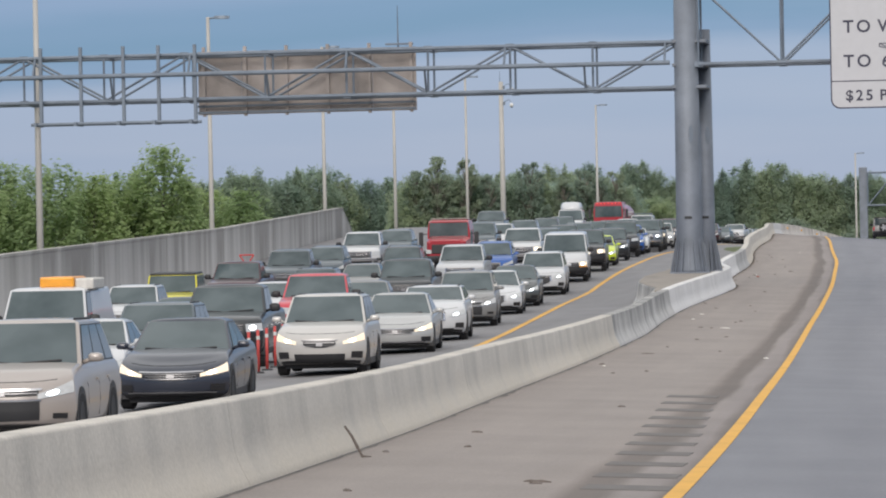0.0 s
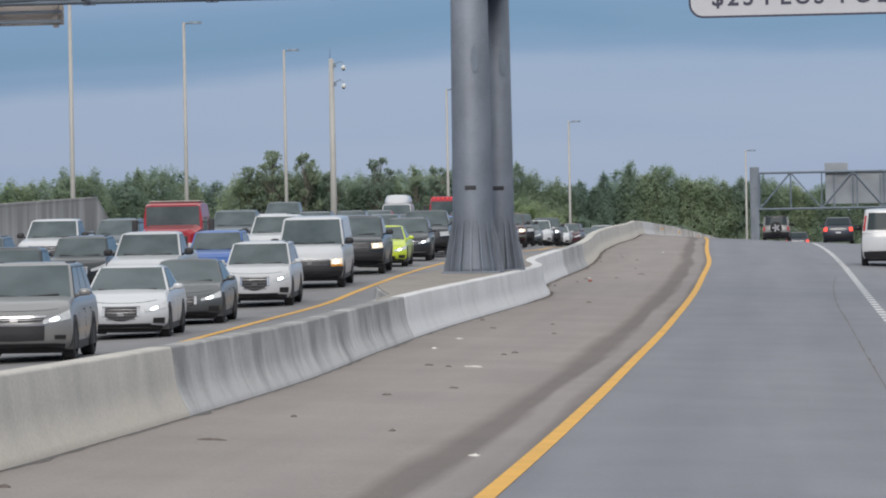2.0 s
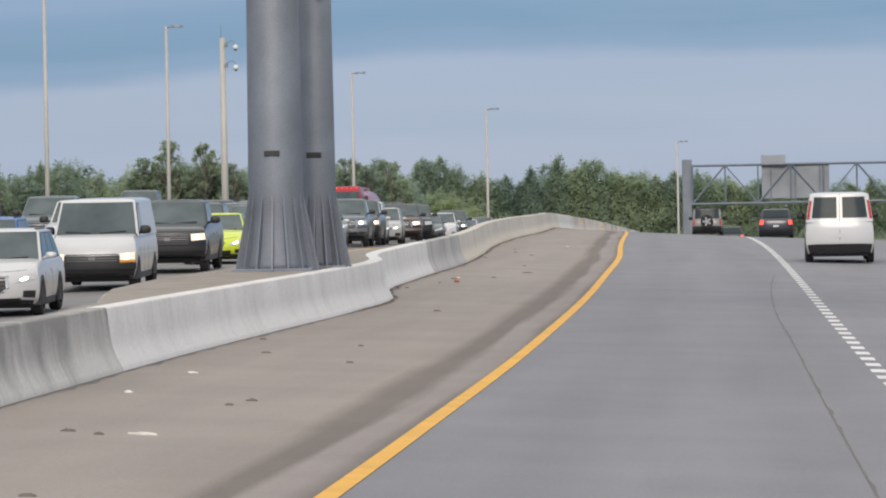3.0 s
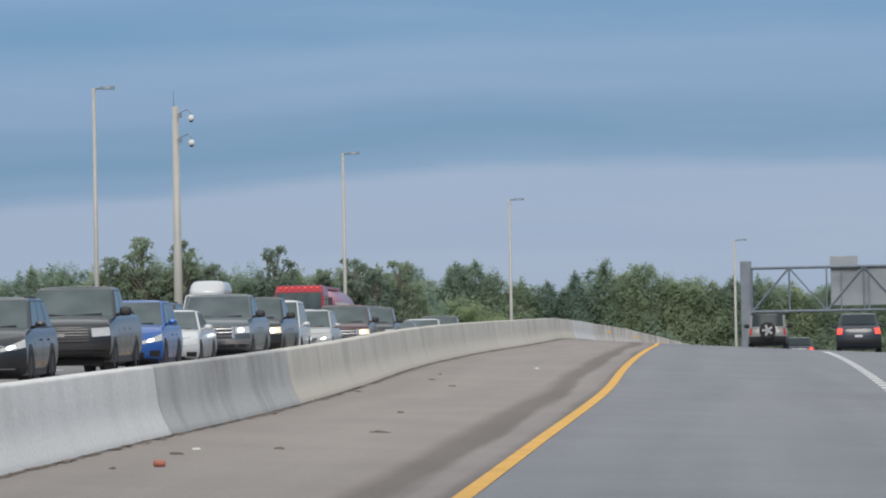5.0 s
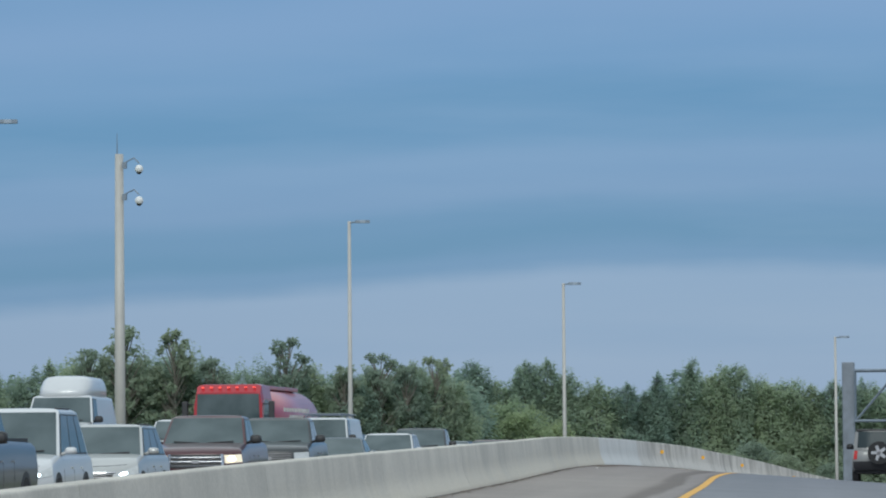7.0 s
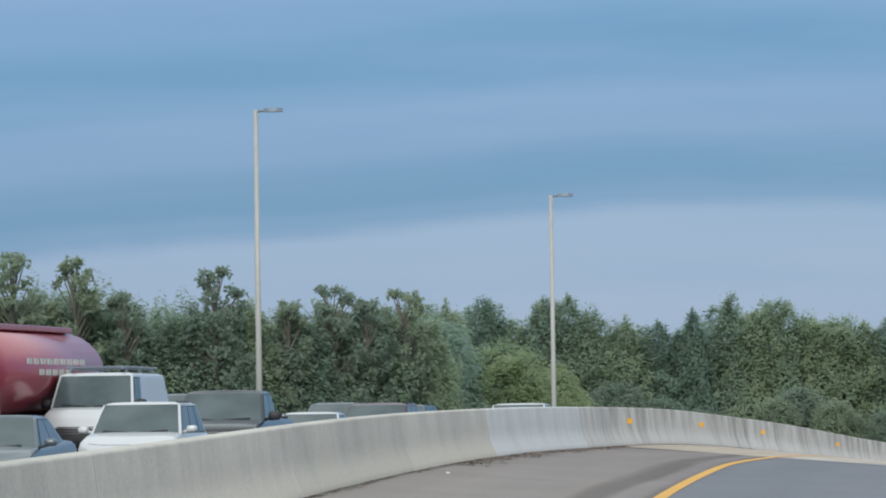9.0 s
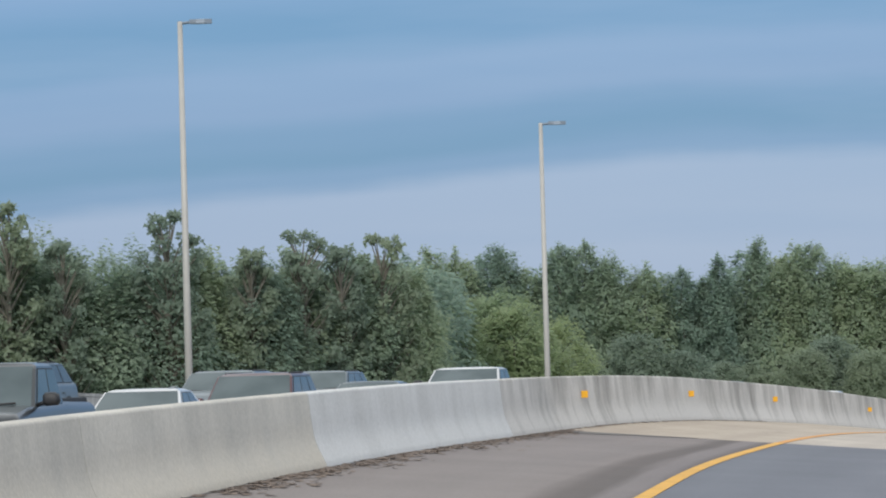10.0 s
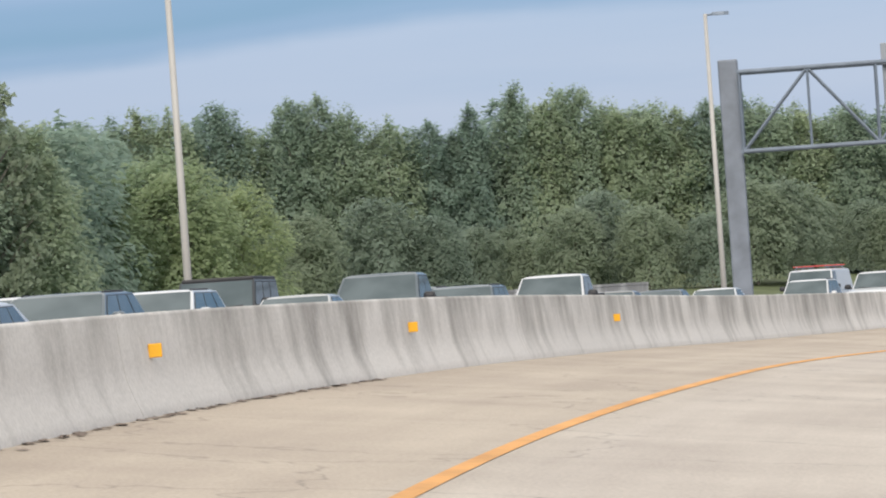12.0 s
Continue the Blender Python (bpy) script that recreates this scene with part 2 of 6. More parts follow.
def leaf_material(name, dark, light, thin=0.66):
    """Foliage: tone differs from tree to tree, from branch to branch and from spray to spray."""
    m, nt, b = shader(name, 0.6)
    N, L = nt.nodes.new, nt.links.new
    geo, oi, tc, nz = N("ShaderNodeNewGeometry"), N("ShaderNodeObjectInfo"), N("ShaderNodeTexCoord"), N("ShaderNodeTexNoise")
    nz.inputs["Scale"].default_value, nz.inputs["Detail"].default_value = 0.35, 3
    L(tc.outputs["Object"], nz.inputs[0])
    a1, a2, a3 = N("ShaderNodeMath"), N("ShaderNodeMath"), N("ShaderNodeMath")
    for n, k in ((a1, 0.8), (a2, 0.06), (a3, 0.65)):
        n.operation = "MULTIPLY_ADD"
        n.inputs[1].default_value = k
    L(oi.outputs["Random"], a1.inputs[0])
    a1.inputs[2].default_value = -0.25
    L(geo.outputs["Random Per Island"], a2.inputs[0]), L(a1.outputs[0], a2.inputs[2])
    L(nz.outputs[0], a3.inputs[0]), L(a2.outputs[0], a3.inputs[2])
    mx = N("ShaderNodeMixRGB")
    mx.inputs[1].default_value, mx.inputs[2].default_value = (*dark, 1), (*light, 1)
    mx.use_clamp = True
    L(a3.outputs[0], mx.inputs[0])
    L(mx.outputs[0], b.inputs["Base Color"])
    tr, sh = N("ShaderNodeBsdfTranslucent"), N("ShaderNodeMixShader")
    L(mx.outputs[0], tr.inputs[0])
    sh.inputs[0].default_value = thin
    L(b.outputs[0], sh.inputs[1]), L(tr.outputs[0], sh.inputs[2])
    L(sh.outputs[0], nt.nodes["Material Output"].inputs[0])
    b.inputs["Specular IOR Level"].default_value = 0.15
    return m


def lit(name, colour, strength):
    m, nt, b = shader(name, 0.3)
    b.inputs["Base Color"].default_value = (*colour, 1)
    b.inputs["Emission Color"].default_value = (*colour, 1)
    b.inputs["Emission Strength"].default_value = strength
    return m


SEAM = ((-1.5, 0.6), [(0.0, (1, 1, 1)), (0.3, (0.97, 0.96, 0.95)), (0.42, (0.57, 0.54, 0.52)), (0.53, (0.55, 0.53, 0.51)), (0.6, (0.95, 0.95, 0.97)), (0.72, (0.9, 0.9, 0.93)), (0.8, (0.55, 0.53, 0.52))])
DECK = ((-4.0, 6.0), [(0.0, (0.96, 0.92, 0.87)), (0.40, (0.98, 0.95, 0.91)), (0.44, (1.0, 1.0, 1.0)), (0.5, (1.06, 1.07, 1.1)), (1.0, (1.03, 1.04, 1.07))])
# wheel tracks along the lanes, by the distance from the edge line
TRACKS = ((0.0, 8.0), [(0.0, (0.9, 0.9, 0.9)), (0.1, (1.0, 1.0, 1.0)), (0.22, (0.93, 0.93, 0.94)), (0.36, (1.05, 1.04, 1.05)), (0.5, (0.93, 0.93, 0.94)), (0.66, (1.02, 1.02, 1.02)), (1.0, (0.95, 0.95, 0.96))])
M = {
    "lane": road_surface("worn_asphalt", (0.182, 0.182, 0.200), (0.146, 0.146, 0.163), seam=TRACKS, rough=0.62, old=(262, 306, (0.72, 0.73, 0.78))),
    "shoulder": road_surface("dusty_shoulder", (0.272, 0.24, 0.222), (0.222, 0.196, 0.182), seam=SEAM, rough=0.85, old=(272, 316, (0.78, 0.76, 0.79))),
    "deck": road_surface("bridge_deck_concrete", (0.44, 0.385, 0.325), (0.34, 0.29, 0.245), seam=DECK, rough=0.8, crack=0.3),
    "opp": road_surface("far_carriageway", (0.20, 0.195, 0.20), (0.155, 0.15, 0.155), rough=0.7),
    "beige": concrete("beige_painted_concrete", (0.555, 0.52, 0.47), (0.345, 0.33, 0.305), 0.6, dust=(0.56, 0.505, 0.425)),
    "white": concrete("fresh_white_concrete", (0.66, 0.65, 0.645), (0.45, 0.44, 0.43), 0.5),
    "grey": concrete("weathered_grey_concrete", (0.55, 0.54, 0.525), (0.17, 0.168, 0.165), 0.8, 0.95, 5, drip=0.42),
    "dull": concrete("dull_stained_concrete", (0.42, 0.415, 0.41), (0.20, 0.195, 0.19), 0.7),
    "wall": concrete("rain_streaked_wall", (0.60, 0.58, 0.56), (0.25, 0.235, 0.22), 0.85, 0.09, 3, drip=0.40),
    "stained": concrete("stained_concrete", (0.58, 0.55, 0.525), (0.22, 0.205, 0.19), 0.8),
    "yellow": plain("yellow_road_paint", (0.62, 0.33, 0.03), 0.6, vary=0.15, scale=1.5, bump=0.2),
    "worn_yellow": plain("worn_orange_paint", (0.56, 0.27, 0.07), 0.7, vary=0.25, scale=0.9, bump=0.3, fine=9),
    "paint": plain("white_road_paint", (0.62, 0.62, 0.62), 0.6, vary=0.15, scale=2),
    "dirt": plain("dark_debris", (0.12, 0.10, 0.09), 0.9, vary=0.3, scale=8),
    "litter": plain("dry_leaf_litter", (0.17, 0.13, 0.105), 0.9, vary=0.4, scale=6),
    "pale": plain("pale_litter", (0.55, 0.53, 0.5), 0.7, vary=0.2, scale=8),
    "can": plain("faded_red_can", (0.35, 0.12, 0.08), 0.45, vary=0.2, scale=12),
    "soil": plain("gritty_soil", (0.25, 0.225, 0.20), 0.95, vary=0.25, scale=1.5, bump=0.5),
    "rumble": plain("worn_dark_groove", (0.13, 0.12, 0.115), 0.9, vary=0.2, scale=4),
    "galv": plain("galvanised_steel", (0.165, 0.195, 0.24), 0.55, 0.35, vary=0.2, scale=1.3, bump=0.1),
    "column": plain("galvanised_column", (0.175, 0.195, 0.232), 0.6, 0.3, vary=0.3, scale=0.9, bump=0.1),
    "pole": plain("concrete_grey_pole", (0.40, 0.385, 0.365), 0.6, 0.1, vary=0.1, scale=1.0),
    "panel": plain("weathered_aluminium_panel", (0.31, 0.275, 0.26), 0.65, 0.1, vary=0.4, scale=0.7, bump=0.1),
    "far_panel": plain("dull_grey_sheet", (0.26, 0.28, 0.31), 0.6, 0.1, vary=0.15, scale=0.5),
    "sign": plain("white_sign_sheeting", (0.47, 0.47, 0.50), 0.5, vary=0.04),
    "ink": plain("black_sign_ink", (0.04, 0.04, 0.07), 0.6, vary=0.1),
    "reflector": plain("yellow_reflector", (0.75, 0.38, 0.02), 0.35, vary=0.1),
    "bark": plain("tree_bark", (0.14, 0.13, 0.11), 0.9, vary=0.3, scale=3, bump=0.5),
    # wood leaves are lifted and blued: the haze of distance is in their colour
    "leaf": leaf_material("hazed_leaves", (0.29, 0.38, 0.325), (0.43, 0.495, 0.33)),
    "leaf_dark": leaf_material("dark_leaves", (0.26, 0.325, 0.27), (0.33, 0.385, 0.275)),
    "leaf_fresh": leaf_material("fresh_leaves", (0.31, 0.41, 0.22), (0.40, 0.49, 0.235)),
    "leaf_pale": leaf_material("yellow_green_leaves", (0.325, 0.41, 0.275), (0.42, 0.485, 0.28)),
    "grass": plain("rough_grass", (0.09, 0.11, 0.045), 0.95, vary=0.4, scale=0.3, fine=6),
    "tyre": plain("tyre_rubber", (0.018, 0.018, 0.02), 0.85, vary=0.2, scale=9),
    "rim": plain("alloy_rim", (0.32, 0.32, 0.34), 0.35, 0.8, vary=0.1),
    "trim": plain("black_plastic_trim", (0.02, 0.02, 0.023), 0.55, vary=0.2),
    "steel_bar": plain("dull_grille_bar", (0.16, 0.16, 0.17), 0.3, 0.7, vary=0.1),
    "chrome": plain("bright_chrome", (0.46, 0.46, 0.48), 0.24, 1.0, vary=0.05),
    "plate": plain("pale_plate", (0.5, 0.5, 0.52), 0.5, vary=0.1),
    "delineator": plain("red_orange_plastic", (0.46, 0.06, 0.055), 0.5, vary=0.15),
    "lamp_on": lit("lit_headlamp", (1.0, 0.87, 0.68), 6.0),
    "reflector_on": lit("lit_warm_reflector", (1.0, 0.86, 0.66), 0.13),
    "lamp_white": lit("lit_white_headlamp", (0.94, 0.98, 1.0), 5.0),
    "lamp_off": plain("clear_lamp_cover", (0.5, 0.51, 0.52), 0.12, 0.15, vary=0.15, scale=8),
    "tail": plain("red_tail_lamp", (0.35, 0.02, 0.02), 0.2, vary=0.15),
    "tail_on": lit("lit_brake_lamp", (1.0, 0.08, 0.05), 0.9),
    "amber": plain("amber_lens", (0.75, 0.32, 0.03), 0.3, vary=0.15),
}


def glass_material():
    m, nt, b = shader("tinted_glass", 0.06)
    N, L = nt.nodes.new, nt.links.new
    tc, nz = N("ShaderNodeTexCoord"), N("ShaderNodeTexNoise")
    nz.inputs["Scale"].default_value, nz.inputs["Detail"].default_value = 0.9, 3
    L(tc.outputs["Object"], nz.inputs[0])
    # lighter blotches in the colour stand for sky reflections, dim seats and dash
    rp = ramp(nt, [(0.36, (0.04, 0.058, 0.064)), (0.64, (0.082, 0.105, 0.113))])
    L(nz.outputs[0], rp.inputs[0])
    L(rp.outputs[0], b.inputs["Base Color"])
    b.inputs["Specular IOR Level"].default_value = 0.42
    b.inputs["Coat Weight"].default_value = 0.0
    b.inputs["Coat Roughness"].default_value = 0.03
    return m


M["glass"] = glass_material()
M["privacy"] = plain("dark_privacy_glass", (0.035, 0.046, 0.052), 0.16, vary=0.2, scale=1.2)
M["privacy"].node_tree.nodes["Principled BSDF"].inputs["Specular IOR Level"].default_value = 0.1
PAINTS = {
    "white": (0.50, 0.507, 0.525), "silver": (0.375, 0.378, 0.38), "gray": (0.20, 0.20, 0.20), "slate": (0.075, 0.095, 0.112), "dark": (0.018, 0.021, 0.026),
    "navy": (0.028, 0.033, 0.05), "red": (0.46, 0.04, 0.06), "maroon": (0.055, 0.014, 0.02), "lime": (0.50, 0.60, 0.03), "yellow": (0.55, 0.50, 0.02),
    "blue": (0.02, 0.09, 0.34), "truckred": (0.31, 0.015, 0.026), "tank": (0.36, 0.055, 0.08), "tan": (0.34, 0.305, 0.285), "champagne": (0.46, 0.445, 0.43), "graphite": (0.07, 0.075, 0.077), "pewter": (0.33, 0.35, 0.37),
}
for key, rgb in PAINTS.items():
    M["paint_" + key] = plain(key + "_car_paint", rgb, 0.3, 0.1 if key not in ("white", "red") else 0.0, coat=0.5, vary=0.06, scale=0.8)

# ---- mesh helpers ----


def mesh_object(name, bm, mat, parent=None, smooth=False):
    me = bpy.data.meshes.new(name)
    bm.normal_update()
    bm.to_mesh(me)
    bm.free()
    me.materials.append(mat)
    if smooth:
        for p in me.polygons:
            p.use_smooth = True
    ob = new(name, me)
    ob.parent = parent
    return ob


def part(name, bm, mat, parent, label="", smooth=False):
    ob = mesh_object(name, bm, mat, parent, smooth)
    return tagged(ob, label) if label else ob


def thing(name, label, category, group="", kind=""):
    return tagged(new(name), label, category, group, kind)


def box(bm, x0, x1, y0, y1, z0, z1, bevel=0.0):
    r = bmesh.ops.create_cube(bm, size=1, matrix=Matrix.Translation(((x0 + x1) / 2, (y0 + y1) / 2, (z0 + z1) / 2)) @ Matrix.Diagonal((x1 - x0, y1 - y0, z1 - z0, 1)))
    if bevel:
        es = list({e for v in r["verts"] for e in v.link_edges})
        bmesh.ops.bevel(bm, geom=es, offset=bevel, segments=2, affect="EDGES", profile=0.5)


def tube(bm, a, b, r0, r1=None, n=10):
    a, b = Vector(a), Vector(b)
    d = b - a
    m = Matrix.Translation((a + b) / 2) @ d.to_track_quat("Z", "Y").to_matrix().to_4x4()
    bmesh.ops.create_cone(bm, cap_ends=True, segments=n, radius1=r0, radius2=r0 if r1 is None else r1, depth=d.length, matrix=m)


def loft(bm, rings, close=True, caps=True):
    vs = [[bm.verts.new(p) for p in r] for r in rings]
    n = len(vs[0])
    for a, b in zip(vs, vs[1:]):
        for i in range(n if close else n - 1):
            j = (i + 1) % n
            bm.faces.new((a[i], a[j], b[j], b[i]))
    if caps and close:
        bm.faces.new(vs[0][::-1])
        bm.faces.new(vs[-1])
    return vs


def slab(bm, pts, d):
    """A plate: the outline pts, made d thick."""
    a = [bm.verts.new(p) for p in pts]
    b = [bm.verts.new(Vector(p) + Vector(d)) for p in pts]
    n = len(a)
    bm.faces.new(a), bm.faces.new(b[::-1])
    for i in range(n):
        j = (i + 1) % n
        bm.faces.new((a[j], a[i], b[i], b[j]))
    bmesh.ops.recalc_face_normals(bm, faces=bm.faces[:])


# ---- lines of the place ----


def smooth_line(ys, vs):
    """A smooth line through the given places."""
    ys, vs = np.array(ys, float), np.array(vs, float)
    g = np.gradient(vs, ys)

    def f(y):
        y = min(max(y, ys[0]), ys[-1])
        i = min(int(np.searchsorted(ys, y, side="right")) - 1, len(ys) - 2)
        i = max(i, 0)
        h = ys[i + 1] - ys[i]
        u = (y - ys[i]) / h
        return float((1 + 2 * u) * (1 - u) ** 2 * vs[i] + u * (1 - u) ** 2 * h * g[i] + u * u * (3 - 2 * u) * vs[i + 1] + u * u * (u - 1) * h * g[i + 1])
    return f


EYE = 1.838
PATH_Y = [-120, -50] + [r[2] for r in ROWS] + [324, 340, 360, 400, 440, 480, 640]
PATH_X = [2.4, 1.1] + [r[1] for r in ROWS] + [-7.05, -7.1, -6.6, -3.5, 2.0, 8, 35]
PATH_Z = [4.4, 3.3] + [r[3] for r in ROWS] + [2.78, 2.52, 2.06, 0.62, -0.8, -1.94, -5.1]
path_x, path_z = smooth_line(PATH_Y, PATH_X), smooth_line(PATH_Y, PATH_Z)
edge_x = smooth_line([-120, 0, 36, 53, 88, 104, 117, 137, 164, 176, 200, 214, 228, 246, 267, 285, 300, 310, 320, 331, 342, 352, 360, 370, 380, 400, 440, 500, 640],
                     [-1.2, -2.05, -2.58, -2.93, -3.65, -3.97, -4.21, -4.48, -4.88, -5.15, -5.75, -6.3, -6.81, -7.42, -8.15, -8.9, -9.42, -9.70, -9.78, -9.73, -9.43, -8.90, -8.33, -7.57, -6.64, -4.4, 1.0, 12.0, 41.0])
wall_x = smooth_line([-120, 0, 35, 44, 60, 97, 108, 119, 133, 141, 150, 157.6, 161.5, 171, 185, 201, 210, 235, 262, 279, 297, 313, 332, 341, 349, 357, 371, 386, 402, 418, 440, 480, 640],
                     [-4.6, -5.75, -6.53, -6.84, -7.34, -8.2, -8.4, -8.76, -8.95, -8.8, -8.57, -8.6, -9.1, -9.38, -9.5, -10.05, -10.5, -11.3, -11.9, -12.58, -13.22, -13.48, -13.4, -13.0, -12.65, -12.1, -11.0, -9.8, -8.0, -5.9, -2.6, 6.0, 34.0])
def median_gap(y):
    return float(np.interp(y, (97, 120, 130, 138, 146, 156, 166, 172, 178), (0.64, 0.68, 1.05, 2.35, 2.98, 2.9, 1.4, 0.75, 0.64)))


def back_x(y):
    return wall_x(y) - median_gap(y)


far_x = smooth_line([-120, 0, 60, 103, 122, 140, 157, 178, 201, 226, 262, 297, 332, 357, 402, 440, 480, 640],
                    [-7.5, -8.6, -10.48, -12.12, -13.08, -13.92, -14.42, -15.15, -15.75, -16.5, -17.3, -18.6, -18.75, -17.45, -13.3, -7.9, 0.7, 28.8])
opp_step = smooth_line([-120, 50, 79, 94, 103, 118, 141, 153, 165, 190, 230, 265, 345, 372, 400, 640], [0, 0, -0.09, -0.12, -0.15, -0.14, -0.05, 0.0, 0.0, 0.02, 0.43, 0.9, 0.85, 0.4, 0.25, 0.25])
opp_bank = smooth_line([-120, 190, 230, 265, 345, 400, 640], [0.004, 0.004, 0.04, 0.074, 0.07, 0.05, 0.03])


def bank(y):
    u = min(max((y - 236) / 84, 0), 1)
    e = min(max((y - 318) / 27, 0), 1)
    return -0.034 - 0.042 * u * u * (3 - 2 * u) - 0.025 * e * e * (3 - 2 * e)


def road_z(x, y):
    return path_z(y) - EYE + bank(y) * (x - path_x(y))


def opp_z(x, y):
    """The far carriageway has a bank of its own, a step below the median."""
    w = wall_x(y)
    return road_z(w, y) - opp_step(y) + opp_bank(y) * (w - x - 1)


def strip(name, mat, y0, y1, left, right, zf, label, category, step=1.5, cols=6, lift=0.0, ref=None, parent=None, kind="structure", thick=0.0):
    """A band of paving between two lines."""
    n = max(2, int(round((y1 - y0) / step)) + 1)
    bm = bmesh.new()
    lo, la = bm.verts.layers.float.new("off"), bm.verts.layers.float.new("along")
    grid = []
    for i in range(n):
        y = y0 + (y1 - y0) * i / (n - 1)
        a, b = left(y), right(y)
        row = []
        for j in range(cols + 1):
            x = a + (b - a) * j / cols
            v = bm.verts.new((x, y, zf(x, y) + lift))
            v[lo], v[la] = x - (ref or right)(y), y
            row.append(v)
        grid.append(row)
    for a, b in zip(grid, grid[1:]):
        for j in range(cols):
            bm.faces.new((a[j], a[j + 1], b[j + 1], b[j]))
    ob = mesh_object(name, bm, mat, parent, True)
    return tagged(ob, label, category, "", kind)


# ---- ground and carriageways ----
JOINT = 326.2


def ground_sheet():
    bm = bmesh.new()
    ys = [-900, -400, -200] + list(range(-120, 641, 15)) + [700, 800, 1000, 1500, 2400]
    offs = [-900, -500, -250, -150, -100, -75, -60, -45, -36, -31, -24, -12, -2, 6, 14, 19, 25, 32, 40, 60, 100, 200, 450, 900]
    grid = []
    for y in ys:
        c = path_x(y)
        row = []
        for o in offs:
            zr = min(road_z(c, y), opp_z(wall_x(y) - 12, y)) - 0.45
            e = max(0.0, max(-o - 27, o - 15)) / 22
            u = min(e, 1.0)
            low = -5.0
            z = zr + (low - zr) * u * u * (3 - 2 * u)
            if abs(o) > 70:
                z += 0.5 * noise.noise(Vector((o * 0.01, y * 0.01, 0)))
            row.append(bm.verts.new((c + o, y, z)))
        grid.append(row)
    for a, b in zip(grid, grid[1:]):
        for j in range(len(offs) - 1):
            bm.faces.new((a[j], a[j + 1], b[j + 1], b[j]))
    tagged(mesh_object("ground", bm, M["grass"], None, True), "rough green verge and low ground round the highway", "ground", "", "structure")


ground_sheet()
Y0, Y1 = -120, 630
strip("road", M["lane"], Y0, JOINT, edge_x, lambda y: path_x(y) + 13.0, road_z, "worn grey asphalt carriageway on a rising curve", "road", cols=10, ref=edge_x)
strip("shoulder", M["shoulder"], Y0, JOINT, lambda y: wall_x(y) - 0.1, edge_x, road_z, "dusty brown-grey paved shoulder beside the barrier", "shoulder", cols=6)
strip("bridge_deck", M["deck"], JOINT, Y1, lambda y: wall_x(y) - 0.1, lambda y: path_x(y) + 13.0, road_z, "pale tan concrete bridge deck with fine cracks", "bridge deck", cols=14, ref=edge_x)
strip("far_road", M["opp"], Y0, Y1, lambda y: back_x(y) - 26.5, lambda y: back_x(y) + 0.25, opp_z, "dark asphalt far carriageway full of halted traffic", "road", cols=10)
strip("edge_line", M["yellow"], Y0, JOINT, lambda y: edge_x(y) - 0.085, lambda y: edge_x(y) + 0.085, road_z, "solid yellow painted edge line", "road marking", step=1.5, cols=1, lift=0.006)
strip("edge_line", M["worn_yellow"], JOINT, Y1, lambda y: edge_x(y) - 0.08, lambda y: edge_x(y) + 0.08, road_z, "faded orange-yellow edge line on the bridge deck", "road marking", step=1.5, cols=1, lift=0.006)
strip("edge_line", M["yellow"], Y0, Y1, lambda y: far_x(y) - 0.1, lambda y: far_x(y) + 0.1, opp_z, "solid yellow painted edge line of the far carriageway", "road marking", step=2.0, cols=1, lift=0.008)


def dashes(name, centre, zf, y0, y1, long, gap, wide, label):
    y = y0
    holder = thing(name, label, "road marking", "", "structure")
    while y < y1:
        bm = bmesh.new()
        q = []
        for yy, s in ((y, -1), (y, 1), (y + long, 1), (y + long, -1)):
            x = centre(yy) + s * wide / 2
            q.append((x, yy, zf(x, yy) + 0.007))
        slab(bm, q, (0, 0, -0.006))
        part("dash", bm, M["paint"], holder)
        y += long + gap


dot_x = lambda y: path_x(y) + 2.12 + 0.007 * max(0, y - 130)
dashes("lane_line", dot_x, road_z, 90, 255, 0.8, 1.05, 0.2, "row of short white painted lane dashes")
for k in (1, 2, 3):
    dashes("lane_line", lambda y, k=k: far_x(y) - 3.45 * k - 0.3, opp_z, 40, 400, 3.0, 9.0, 0.15, "broken white lane line of the far carriageway")

# ---- median barrier ----
TALL = 0.86
FACE = [(0.0, 0.0), (0.004, 0.05), (0.03, 0.11), (0.09, 0.23), (0.125, 0.32), (0.145, 0.40), (0.16, 0.50), (0.198, TALL - 0.03), (0.206, TALL - 0.01), (0.225, TALL)]


tall_k = smooth_line([-120, 290, 303, 320, 346, 382, 402, 640], [1.0, 1.0, 1.01, 1.08, 1.12, 1.19, 1.23, 1.23])


